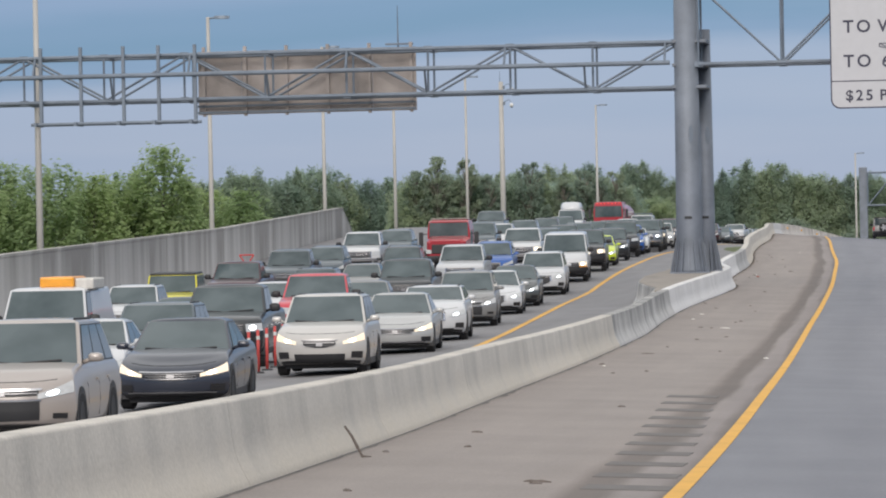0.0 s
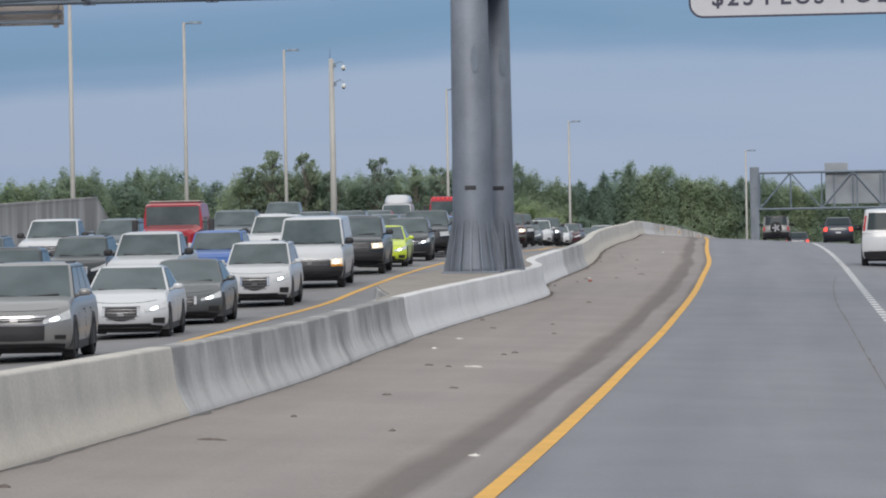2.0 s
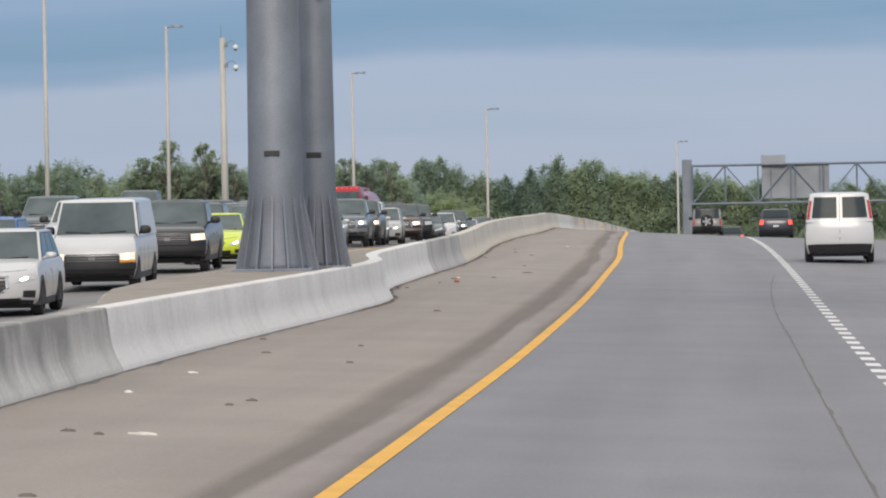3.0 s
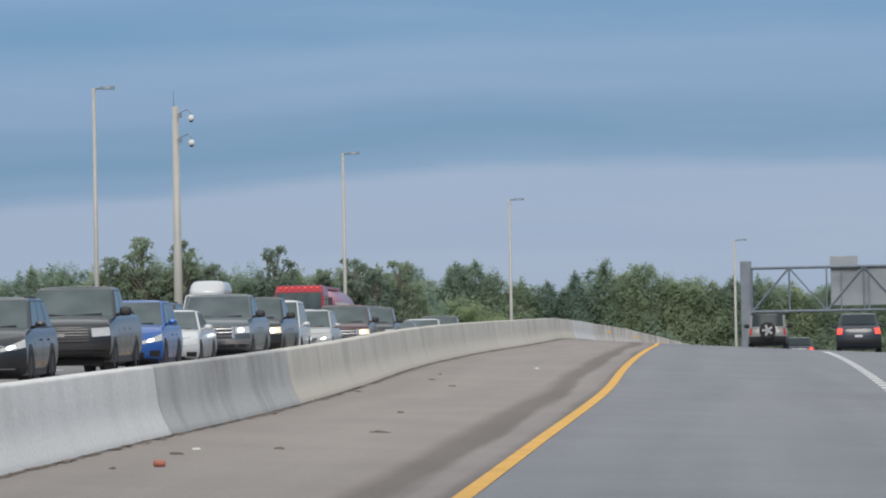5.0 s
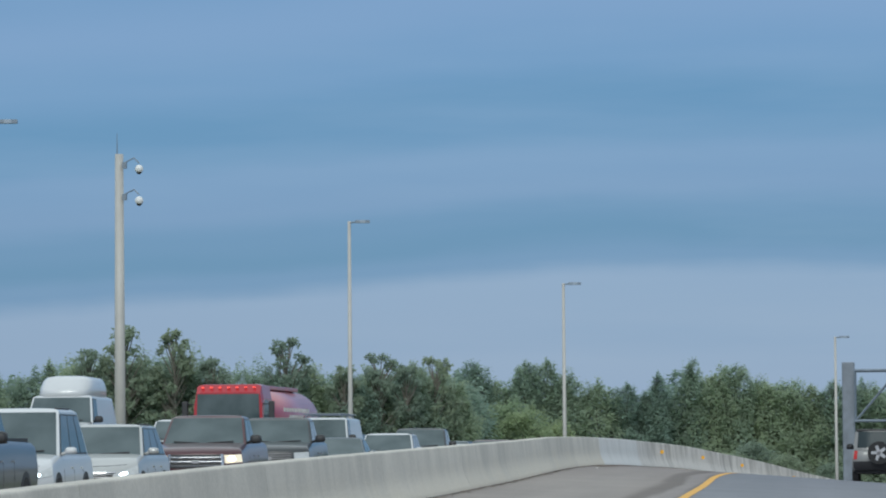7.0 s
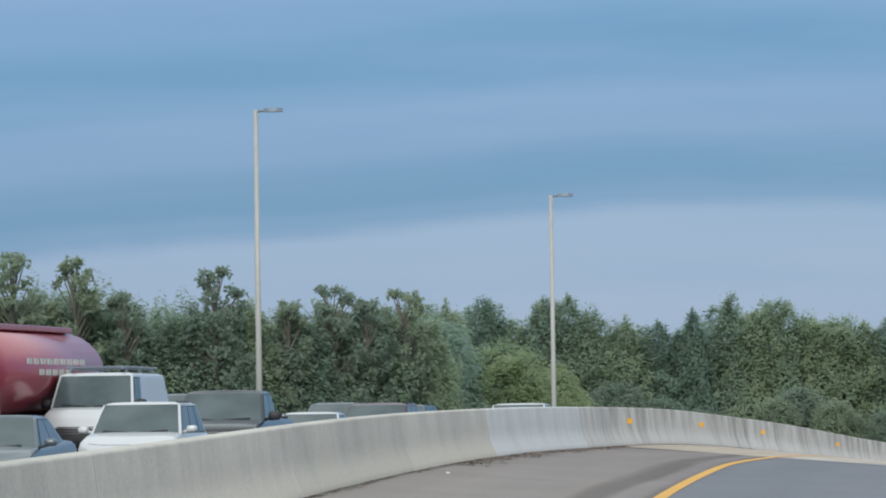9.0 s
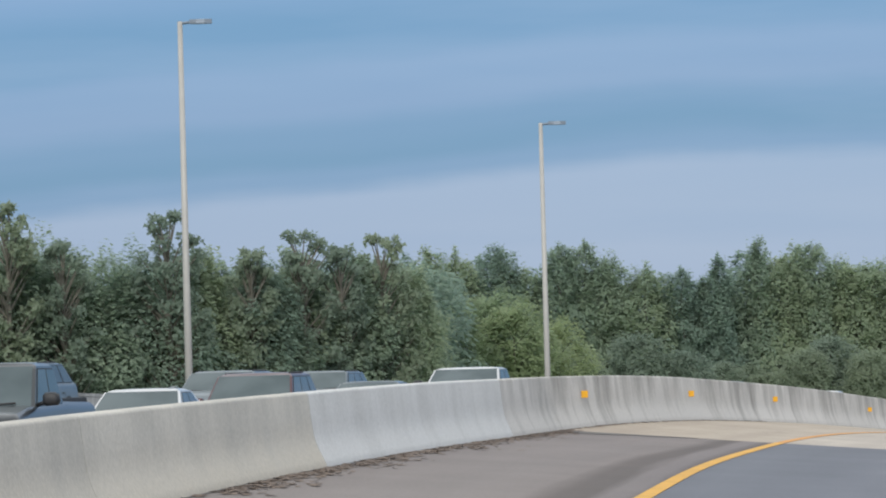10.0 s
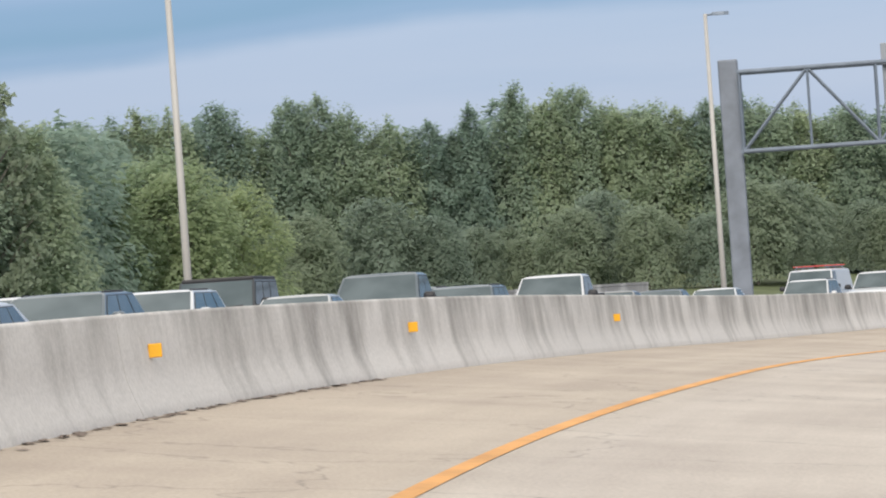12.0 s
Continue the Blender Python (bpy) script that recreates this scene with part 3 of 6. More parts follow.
def barrier_piece(name, mat, y0, y1, line, zf, side, parent, n=6, wide=0.24):
    """A length of the barrier: foot, sloping toe, steep face and flat top. side: +1 when the face looks to +x."""
    bm = bmesh.new()
    la, lu = bm.verts.layers.float.new("along"), bm.verts.layers.float.new("up")
    rings = []
    for i in range(n + 1):
        y = y0 + (y1 - y0) * i / n
        x, sl = line(y), (line(y + 0.5) - line(y - 0.5))
        nx, ny = 1 / math.hypot(1, sl), -sl / math.hypot(1, sl)
        zb = zf(x, y) - 0.02
        k = tall_k(y)
        pr = [(side * -a, z * k) for a, z in FACE] + [(side * -(0.225 + wide), TALL * k), (side * -(0.225 + wide), 0.0)]
        r = []
        for o, z in pr:
            v = bm.verts.new((x + o * nx, y + o * ny, zb + z))
            v[la], v[lu] = y, z / TALL
            r.append(v)
        rings.append(r)
    m = len(rings[0])
    for a, b in zip(rings, rings[1:]):
        for j in range(m):
            k = (j + 1) % m
            bm.faces.new((a[j], a[k], b[k], b[j]))
    bm.faces.new(rings[0]), bm.faces.new(rings[-1][::-1])
    bmesh.ops.recalc_face_normals(bm, faces=bm.faces[:])
    ob = part(name, bm, mat, parent, smooth=True)
    ob.data.set_sharp_from_angle(angle=radians(50))
    return ob


def barrier_look(y):
    if y < 96.6:
        return "beige"
    if y < 127:
        return "grey"
    if y < 174:
        return "white"
    if y < 188:
        return "dull"
    if y < 303:
        return "beige"
    if y < 320:
        return "white"
    return "stained"


def median_barrier():
    holder = thing("median_barrier", "cast concrete median barrier with stained and repainted lengths", "barrier", "", "structure")
    cuts = [-120 + 12 * i for i in range(17)] + [84.5, 96.8, 107, 117, 127, 137, 147, 157.5, 167, 176.6, 188.5, 198, 208, 220, 232, 244, 256, 268, 280, 291.5, 303.3, 320.3, 332, 344, 356, 368, 380, 392, 404, 417, 430, 445, 460, 480, 500, 525, 550, 590, 630]
    for a, b in zip(cuts, cuts[1:]):
        barrier_piece("barrier_length", M[barrier_look((a + b) / 2)], a + 0.006, b - 0.006, wall_x, road_z, 1, holder)
    for a, b in zip(cuts, cuts[1:]):
        barrier_piece("barrier_length", M["grey"], a + 0.006, b - 0.006, back_x, lambda x, y: road_z(wall_x(y), y) - 0.03, -1, holder, wide=0.10)
    # rear footing that reaches down to the lower far carriageway
    bm = bmesh.new()
    rings = []
    for i in range(0, 251):
        y = -120 + 3 * i
        x = back_x(y)
        z1, z0 = road_z(wall_x(y), y), opp_z(x, y) - 0.2
        rings.append([(x + 0.02, y, z0), (x + 0.25, y, z0), (x + 0.25, y, z1), (x + 0.02, y, z1)])
    loft(bm, rings)
    part("footing", bm, M["grey"], holder)
    # filled island round the gantry column
    bm = bmesh.new()
    rings = []
    for i in range(25):
        y = 126 + 2.0 * i
        z = road_z(wall_x(y), y)
        a, b = back_x(y) + 0.26, wall_x(y) - 0.3
        rings.append([(a, y, z - 0.1), (b, y, z - 0.1), (b, y, z + TALL - 0.07), (a, y, z + TALL - 0.07)])
    loft(bm, rings)
    part("island_fill", bm, M["soil"], holder, "brown-grey gritty infill round the gantry column")


median_barrier()


def outer_wall(name, label, pts, mat, thick=0.35, n=24):
    """A wall between plan points (x, y, foot, top), in lengths with joints."""
    holder = thing(name, label, "wall", "", "structure")
    for (x0, y0, f0, t0), (x1, y1, f1, t1) in zip(pts, pts[1:]):
        d = Vector((x1 - x0, y1 - y0))
        k = max(1, int(round(d.length / n)))
        nn = Vector((d.y, -d.x)).normalized() * thick
        for i in range(k):
            bm = bmesh.new()
            la, lu = bm.verts.layers.float.new("along"), bm.verts.layers.float.new("up")
            rings = []
            for u in ((i + 0.003) / k, (i + 0.5) / k, (i + 0.997) / k):
                x, y, f, t = x0 + (x1 - x0) * u, y0 + (y1 - y0) * u, f0 + (f1 - f0) * u, t0 + (t1 - t0) * u
                rr = []
                for px, py, z in ((x, y, f), (x, y, t - 0.12), (x + nn.x * 0.06, y + nn.y * 0.06, t - 0.1), (x + nn.x * 0.06, y + nn.y * 0.06, t), (x - nn.x, y - nn.y, t), (x - nn.x, y - nn.y, f)):
                    v = bm.verts.new((px, py, z))
                    v[la], v[lu] = d.length * u, (z - f) / max(t - f, 0.1)
                    rr.append(v)
                rings.append(rr)
            m = len(rings[0])
            for a, b in zip(rings, rings[1:]):
                for j in range(m):
                    bm.faces.new((a[j], a[(j + 1) % m], b[(j + 1) % m], b[j]))
            bm.faces.new(rings[0]), bm.faces.new(rings[-1][::-1])
            bmesh.ops.recalc_face_normals(bm, faces=bm.faces[:])
            part("wall_panel", bm, mat, holder)


outer_wall("retaining_wall", "tall rain-streaked grey concrete retaining wall beside the far carriageway",
           [(-17, -120, 1.0, 3.8), (-24.5, 10, -1.0, 1.3), (-31.6, 127, -1.4, 1.87), (-35.7, 190, -1.2, 2.74), (-39.9, 255.0, -0.8, 4.05), (-40.3, 262, -0.8, 2.4)], M["wall"])
outer_wall("outer_barrier", "low grey concrete barrier along the far carriageway edge",
           [(-40.3, 262.5, -0.8, 2.2), (-41.5, 310, 0.5, 2.7), (-41.0, 345, 0.5, 2.6), (-38.5, 372, 0.0, 2.2), (-31, 415, -1.5, 0.6), (-14, 470, -3.5, -0.9)], M["grey"])
outer_wall("outer_barrier", "low grey concrete barrier along the carriageway edge",
           [(path_x(y) + 13.2, y, road_z(path_x(y) + 13.2, y) - 0.4, road_z(path_x(y) + 13.2, y) + 0.85) for y in (-120, -40, 40, 120, 200, 280, 340, 400, 480)], M["grey"])

# ---- gantries, poles ----


def truss(bm, x0, x1, y0, y1, z0, z1, bay, r=0.075, rd=0.045, zig=0):
    """Four chords with posts and diagonals."""
    for y in (y0, y1):
        for z in (z0, z1):
            tube(bm, (x0, y, z), (x1, y, z), r)
    n = max(1, int(round(abs(x1 - x0) / bay)))
    for i in range(n + 1):
        x = x0 + (x1 - x0) * i / n
        for y in (y0, y1):
            tube(bm, (x, y, z0), (x, y, z1), rd, n=8)
            for z in (z0, z1):
                box(bm, x - 0.16, x + 0.16, y - 0.03, y + 0.03, z - 0.1, z + 0.1)
        for z in (z0, z1):
            tube(bm, (x, y0, z), (x, y1, z), rd, n=8)
        if i < n:
            xn = x0 + (x1 - x0) * (i + 1) / n
            up = (i + zig) % 2 == 0
            for y in (y0, y1):
                tube(bm, (x, y, z0 if up else z1), (xn, y, z1 if up else z0), rd, n=8)
            for z in (z0, z1):
                tube(bm, (x, y0 if up else y1, z), (xn, y1 if up else y0, z), rd * 0.8, n=8)


def text_mesh(body, size, x, y, z, mat, parent, rot=(90, 0, 0), weight=0.011):
    cu = bpy.data.curves.new("lettering", "FONT")
    cu.body, cu.size, cu.extrude, cu.offset, cu.resolution_u = body, size, 0.004, weight, 3
    ob = bpy.data.objects.new("lettering", cu)
    scene.collection.objects.link(ob)
    dg = bpy.context.evaluated_depsgraph_get()
    me = bpy.data.meshes.new_from_object(ob.evaluated_get(dg))
    bpy.data.objects.remove(ob)
    me.transform(pose(x, y, z, *rot))
    me.materials.clear()
    me.materials.append(mat)
    t = new("lettering", me)
    t.parent = parent
    return t


def round_plate(w, h, r, n=6):
    pts = []
    for cx, cz, a0 in ((w - r, r, -90), (w - r, h - r, 0), (r, h - r, 90), (r, r, 180)):
        for i in range(n + 1):
            a = radians(a0 + 90 * i / n)
            pts.append((cx + r * math.cos(a), cz + r * math.sin(a)))
    return pts


def near_gantry():
    g = thing("sign_gantry", "galvanised steel truss sign gantry over both carriageways", "sign gantry")
    zt = 13.2
    for x, y, r in ((-9.90, 149.5, 0.51), (-9.38, 151.4, 0.36)):
        bm = bmesh.new()
        zb = road_z(wall_x(y), y) + TALL - 0.07
        rings = []
        for z, k in ((zb, 1.3), (zb + 0.12, 1.28), (zb + 0.5, 1.13), (zb + 0.9, 1.04), (zb + 1.3, 1.0), (zt - (0 if y < 150 else 3.2), 0.84)):
            rings.append([(x + r * k * math.cos(a * math.tau / 16), y + r * k * math.sin(a * math.tau / 16), z) for a in range(16)])
        loft(bm, rings)
        c = part("column", bm, M["column"], g, smooth=True)
        for i in range(16):
            bm = bmesh.new()
            a = i * math.tau / 16
            ca, sa = math.cos(a), math.sin(a)
            t = Vector((-sa, ca, 0)) * 0.018
            p = [Vector((x + r * 0.97 * ca, y + r * 0.97 * sa, zb)), Vector((x + (r + 0.26) * ca, y + (r + 0.26) * sa, zb)), Vector((x + (r + 0.24) * ca, y + (r + 0.24) * sa, zb + 0.14)), Vector((x + r * 0.98 * ca, y + r * 0.98 * sa, zb + 1.4))]
            slab(bm, [q - t for q in p], t * 2)
            part("base_stiffener", bm, M["column"], c)
        bm = bmesh.new()
        box(bm, x - r - 0.22, x + r + 0.22, y - r - 0.22, y + r + 0.22, zb - 0.04, zb + 0.04, 0.01)
        part("base_plate", bm, M["column"], c)
        for zz in (2.7,):
            bm = bmesh.new()
            box(bm, x - 0.14, x + 0.14, y - r - 0.005, y - r + 0.05, zz - 0.05, zz + 0.05, 0.01)
            part("hand_hole_cover", bm, M["trim"], c)
        bm = bmesh.new()
        bmesh.ops.create_circle(bm, cap_ends=True, segments=12, radius=0.13, matrix=pose(x + 0.16, y - r * 0.93 - 0.02, 5.9, 90, 0, 14) @ Matrix.Diagonal((0.7, 2.6, 1, 1)))
        part("pale_mark", bm, M["galv"], c)
    bm = bmesh.new()
    truss(bm, -52, -10.3, 149.6, 151.4, 7.72, 9.47, 3.15)
    part("truss", bm, M["galv"], g)
    bm = bmesh.new()
    tube(bm, (-52, 149.1, 8.72), (-10.5, 149.1, 8.66), 0.09)
    for k in range(14):
        tube(bm, (-51 + 3.1 * k, 149.1, 8.7), (-51 + 3.1 * k, 149.6, 9.47 if k % 2 else 7.72), 0.045, n=8)
    part("near_chord", bm, M["galv"], g)
    bm = bmesh.new()
    truss(bm, -9.4, 16.0, 149.2, 151.0, 8.57, 11.6, 3.15, zig=1)
    part("truss", bm, M["galv"], g)
    for z in (7.72, 9.47, 8.57, 11.6):
        bm = bmesh.new()
        box(bm, -10.42, -9.1, 149.25, 151.6, z - 0.06, z + 0.06, 0.02)
        part("chord_bracket", bm, M["column"], g)
    # walkway brackets under the far half
    for x in (-35.2, -33.6, -31.9, -30.5, -29.05):
        bm = bmesh.new()
        box(bm, x - 0.06, x + 0.06, 149.15, 149.3, 6.8, 9.85)
        box(bm, x - 0.06, x + 0.06, 148.1, 149.3, 6.75, 6.9)
        part("walkway_bracket", bm, M["galv"], g)
    bm = bmesh.new()
    tube(bm, (-35.4, 148.3, 6.83), (-28.8, 148.3, 6.83), 0.06)
    tube(bm, (-35.4, 149.1, 6.83), (-28.8, 149.1, 6.83), 0.06)
    part("walkway_rail", bm, M["galv"], g)
    # back of the sign that faces the far carriageway
    p = thing("overhead_sign", "weathered brown-grey back of an overhead sign panel with steel posts", "road sign")
    for i in range(5):
        bm = bmesh.new()
        a = -29.45 + i * 1.75
        box(bm, a, a + 1.738, 151.95, 152.0, 7.17, 9.67)
        part("sheet", bm, M["panel"], p)
    for i in range(6):
        bm = bmesh.new()
        x = -29.2 + i * 1.66
        box(bm, x - 0.06, x + 0.06, 151.78, 151.94, 7.1, 9.85)
        part("post", bm, M["panel"], p)
    for z in (7.25, 7.5, 9.56):
        bm = bmesh.new()
        box(bm, -29.45, -20.72, 151.7, 151.77, z - 0.04, z + 0.04)
        part("rail", bm, M["galv"], p)
    bm = bmesh.new()
    tube(bm, (-21.4, 151.86, 9.6), (-21.4, 151.86, 11.3), 0.035, 0.012, 8)
    box(bm, -21.9, -20.8, 151.8, 151.92, 9.74, 9.82)
    part("antenna", bm, M["galv"], p)
    # white sign that faces the near carriageway
    s = thing("overhead_sign", "large white overhead sign with rounded corners and black lettering", "road sign")
    X, Y, Z, w, h = -4.31, 147.0, 6.67, 8.4, 5.0
    bm = bmesh.new()
    slab(bm, [(X + a, Y, Z + b) for a, b in round_plate(w, h, 0.35)], (0, 0.05, 0))
    part("face", bm, M["sign"], s)
    bm = bmesh.new()
    o, q = round_plate(w, h, 0.35), [(0.05 + a, 0.05 + b) for a, b in round_plate(w - 0.1, h - 0.1, 0.31)]
    vo, vi = [bm.verts.new((X + a, Y - 0.004, Z + b)) for a, b in o], [bm.verts.new((X + a, Y - 0.004, Z + b)) for a, b in q]
    for i in range(len(o)):
        j = (i + 1) % len(o)
        bm.faces.new((vo[i], vo[j], vi[j], vi[i]))
    part("border", bm, M["ink"], s)
    bm = bmesh.new()
    box(bm, X + 0.05, X + w - 0.05, Y - 0.006, Y - 0.002, Z + 1.01, Z + 1.05)
    part("divider", bm, M["ink"], s)
 
    def words(chars, size, x, z, gap):
        """Letters set one by one along the sign."""
        for ch in chars:
            if ch != " ":
                t = text_mesh(ch, size, x, Y - 0.006, z, M["ink"], s)
                x += max(v.co.x for v in t.data.vertices) - min(v.co.x for v in t.data.vertices) + gap
            else:
                x += size * 0.3

    words("$25 PLUS TOLL", 0.56, X + 0.55, Z + 0.3, 0.11)
    words("TO", 0.66, X + 0.5, Z + 1.56, 0.1)
    words("60", 0.60, X + 1.93, Z + 1.55, 0.1)
    words("TO W", 0.66, X + 0.5, Z + 2.86, 0.1)
    # outline of the route shield
    bm = bmesh.new()
    pts = [(1.85, 2.42), (1.85, 2.30), (2.05, 2.26), (2.2, 2.18), (2.3, 2.2), (1.85, 2.42), (2.6, 2.42), (2.7, 2.2), (2.8, 1.98), (2.88, 1.8), (2.86, 1.6), (2.74, 1.5)]
    for a, b in zip(pts, pts[1:]):
        tube(bm, (X + a[0], Y - 0.004, Z + a[1]), (X + b[0], Y - 0.004, Z + b[1]), 0.016, n=6)
    part("shield_outline", bm, M["ink"], s)
    for k in (0.8, 3.2, 5.6, 7.6):
        bm = bmesh.new()
        box(bm, X + k - 0.06, X + k + 0.06, Y + 0.05, 149.25, Z + 1.84, Z + 1.96)
        box(bm, X + k - 0.06, X + k + 0.06, Y + 0.05, Y + 0.17, Z + 0.05, Z + h - 0.05)
        part("post", bm, M["galv"], s)


near_gantry()


def far_gantry():
    g = thing("sign_gantry", "distant grey steel sign gantry with a square column and open truss", "sign gantry")
    x, y = -11.35, 527.0
    bm = bmesh.new()
    box(bm, x - 0.55, x + 0.55, y - 0.55, y + 0.55, -5.2, 9.75, 0.08)
    part("column", bm, M["column"], g)
    bm = bmesh.new()
    truss(bm, x + 0.6, x + 42, y - 1.4, y + 1.4, 4.6, 9.0, 3.8, r=0.12, rd=0.075)
    part("truss", bm, M["galv"], g)
    s = thing("overhead_sign", "grey back of a far overhead sign panel", "road sign")
    bm = bmesh.new()
    box(bm, x + 8.55, x + 16.3, y + 1.6, y + 1.72, 5.1, 9.1, 0.04)
    part("sheet", bm, M["far_panel"], s)
    for k in (9.6, 12.4, 15.2):
        bm = bmesh.new()
        box(bm, x + k - 0.08, x + k + 0.08, y + 1.38, y + 1.6, 4.6, 9.2)
        part("post", bm, M["galv"], s)
    s = thing("overhead_sign", "small grey box on top of a far gantry", "road sign")
    bm = bmesh.new()
    box(bm, x + 8.5, x + 11.3, y + 1.0, y + 1.2, 8.9, 10.1, 0.04)
    part("sheet", bm, M["far_panel"], s)
    bm = bmesh.new()
    box(bm, x + 9.8, x + 10.0, y + 1.2, y + 1.38, 8.9, 9.8)
    part("post", bm, M["galv"], s)


far_gantry()


def street_lamp(x, y, z0, z1, arm=2.1, az=8):
    s = thing("street_lamp", "tall pale tapered street lamp pole with a flat arm luminaire", "street lamp", "lamps along the highway")
    s.matrix_basis = pose(x, y, z0, 0, 0, az)
    h = z1 - z0
    bm = bmesh.new()
    tube(bm, (0, 0, -4.5), (0, 0, h), 0.16, 0.09, 12)
    part("pole", bm, M["pole"], s, smooth=True)
    bm = bmesh.new()
    tube(bm, (0, 0, h - 0.08), (0.5, 0, h - 0.02), 0.05, 0.05, 8)
    part("arm", bm, M["galv"], s)
    bm = bmesh.new()
    rings = [[(u, -w, h - 0.1), (u, w, h - 0.1), (u, w * 0.8, h + 0.06), (u, -w * 0.8, h + 0.06)] for u, w in ((0.35, 0.1), (0.6, 0.18), (arm - 0.25, 0.18), (arm, 0.1))]
    loft(bm, rings)
    part("luminaire", bm, M["galv"], s)
    bm = bmesh.new()
    box(bm, -0.16, 0.16, -0.16, 0.16, -0.3, 0.45, 0.03)
    part("base_cover", bm, M["pole"], s)


for x, y, z1 in ((-35.9, 151.5, 14.9), (-38.9, 203.7, 14.0), (-40.6, 252.2, 14.6), (-42.8, 300.5, 15.8), (-42.2, 341.5, 15.95), (-35.65, 397.2, 14.93), (-27.5, 435.8, 13.02), (-11.7, 499.5, 11.2)):
    street_lamp(x, y, z1 - 14.5, z1, arm=1.15)


def camera_pole():
    s = thing("traffic_camera_pole", "thick pale concrete pole carrying two small dome cameras", "camera pole")
    s.matrix_basis = pose(-41.65, 364.5, 2.0, 0, 0, 0)
    bm = bmesh.new()
    tube(bm, (0, 0, -5.0), (0, 0, 14.3), 0.30, 0.20, 12)
    part("pole", bm, M["pole"], s, smooth=True)
    for z in (13.55, 12.05):
        bm = bmesh.new()
        tube(bm, (0.2, -0.1, z + 0.3), (0.75, -0.15, z + 0.55), 0.03, n=8)
        tube(bm, (0.75, -0.15, z + 0.55), (1.0, -0.2, z + 0.3), 0.03, n=8)
        box(bm, 0.2, 0.4, -0.3, -0.1, z + 0.05, z + 0.35)
        a = part("bracket", bm, M["galv"], s)
        bm = bmesh.new()
        bmesh.ops.create_uvsphere(bm, u_segments=12, v_segments=8, radius=0.2, matrix=pose(1.0, -0.2, z + 0.02))
        part("dome", bm, M["paint"], a, "white dome camera", True)
        bm = bmesh.new()
        bmesh.ops.create_uvsphere(bm, u_segments=10, v_segments=6, radius=0.14, matrix=pose(1.0, -0.2, z - 0.1))
        part("lens", bm, M["trim"], a, smooth=True)
    bm = bmesh.new()
    tube(bm, (-0.1, 0, 14.3), (-0.1, 0, 15.3), 0.03, 0.012, 6)
    part("lightning_rod", bm, M["galv"], s)


camera_pole()

# ---- vehicles ----
# length, width, height, nose top, cowl top, deck top, cowl, screen top, roof end, glass foot, wheel radius, floor, clearance of the nose
KINDS = {
    "sedan": (4.75, 1.84, 1.46, 0.76, 0.95, 1.04, 1.25, 2.20, 3.25, 4.15, 0.335, 0.20, 0.24),
    "suv": (4.60, 1.87, 1.67, 0.93, 1.08, 1.10, 1.10, 1.95, 3.90, 4.45, 0.365, 0.23, 0.27),
    "pickup": (5.80, 2.04, 1.93, 1.17, 1.29, 1.34, 1.32, 2.22, 3.45, 3.68, 0.40, 0.34, 0.46),
    "van": (5.70, 2.01, 2.10, 1.12, 1.28, 1.30, 0.90, 1.55, 5.45, 5.66, 0.37, 0.28, 0.36),
    "jeep": (4.30, 1.90, 1.87, 1.14, 1.22, 1.18, 1.45, 1.88, 4.10, 4.22, 0.42, 0.42, 0.55),
}
WORDS = {"sedan": "sedan", "suv": "sport utility car", "pickup": "crew-cab pickup truck", "van": "panel van", "jeep": "boxy off-road vehicle"}
CATS = {"sedan": "car", "suv": "car", "pickup": "pickup truck", "van": "van", "jeep": "off-road car"}
COLOUR_WORD = {"pewter": "silver-gray", "white": "white", "silver": "silver", "gray": "grey", "slate": "blue-grey", "dark": "black", "navy": "dark navy", "red": "red", "maroon": "dark maroon", "lime": "bright lime", "yellow": "bright yellow", "blue": "bright blue", "tan": "beige-silver", "champagne": "pale champagne", "graphite": "graphite grey"}


# the faces of cars: grille foot, grille top, half width, intake foot, intake top, half width, and how far the grille's foot rises to its ends
FRONTS = ((0.50, 0.72, 0.36, 0.07, 0.30, 0.56, 0.10), (0.66, 0.77, 0.54, 0.16, 0.56, 0.54, 0.02), (0.50, 0.74, 0.54, 0.02, 0.10, 0.70, 0.16), (0.26, 0.78, 0.38, 0.03, 0.14, 0.66, 0.22))
FRONT_AT = {49.5: 1, 62.2: 2, 79.0: 0, 94.0: 2, 103.5: 3, 116.8: 1, 130.0: 3, 139.5: 3, 153.5: 3}


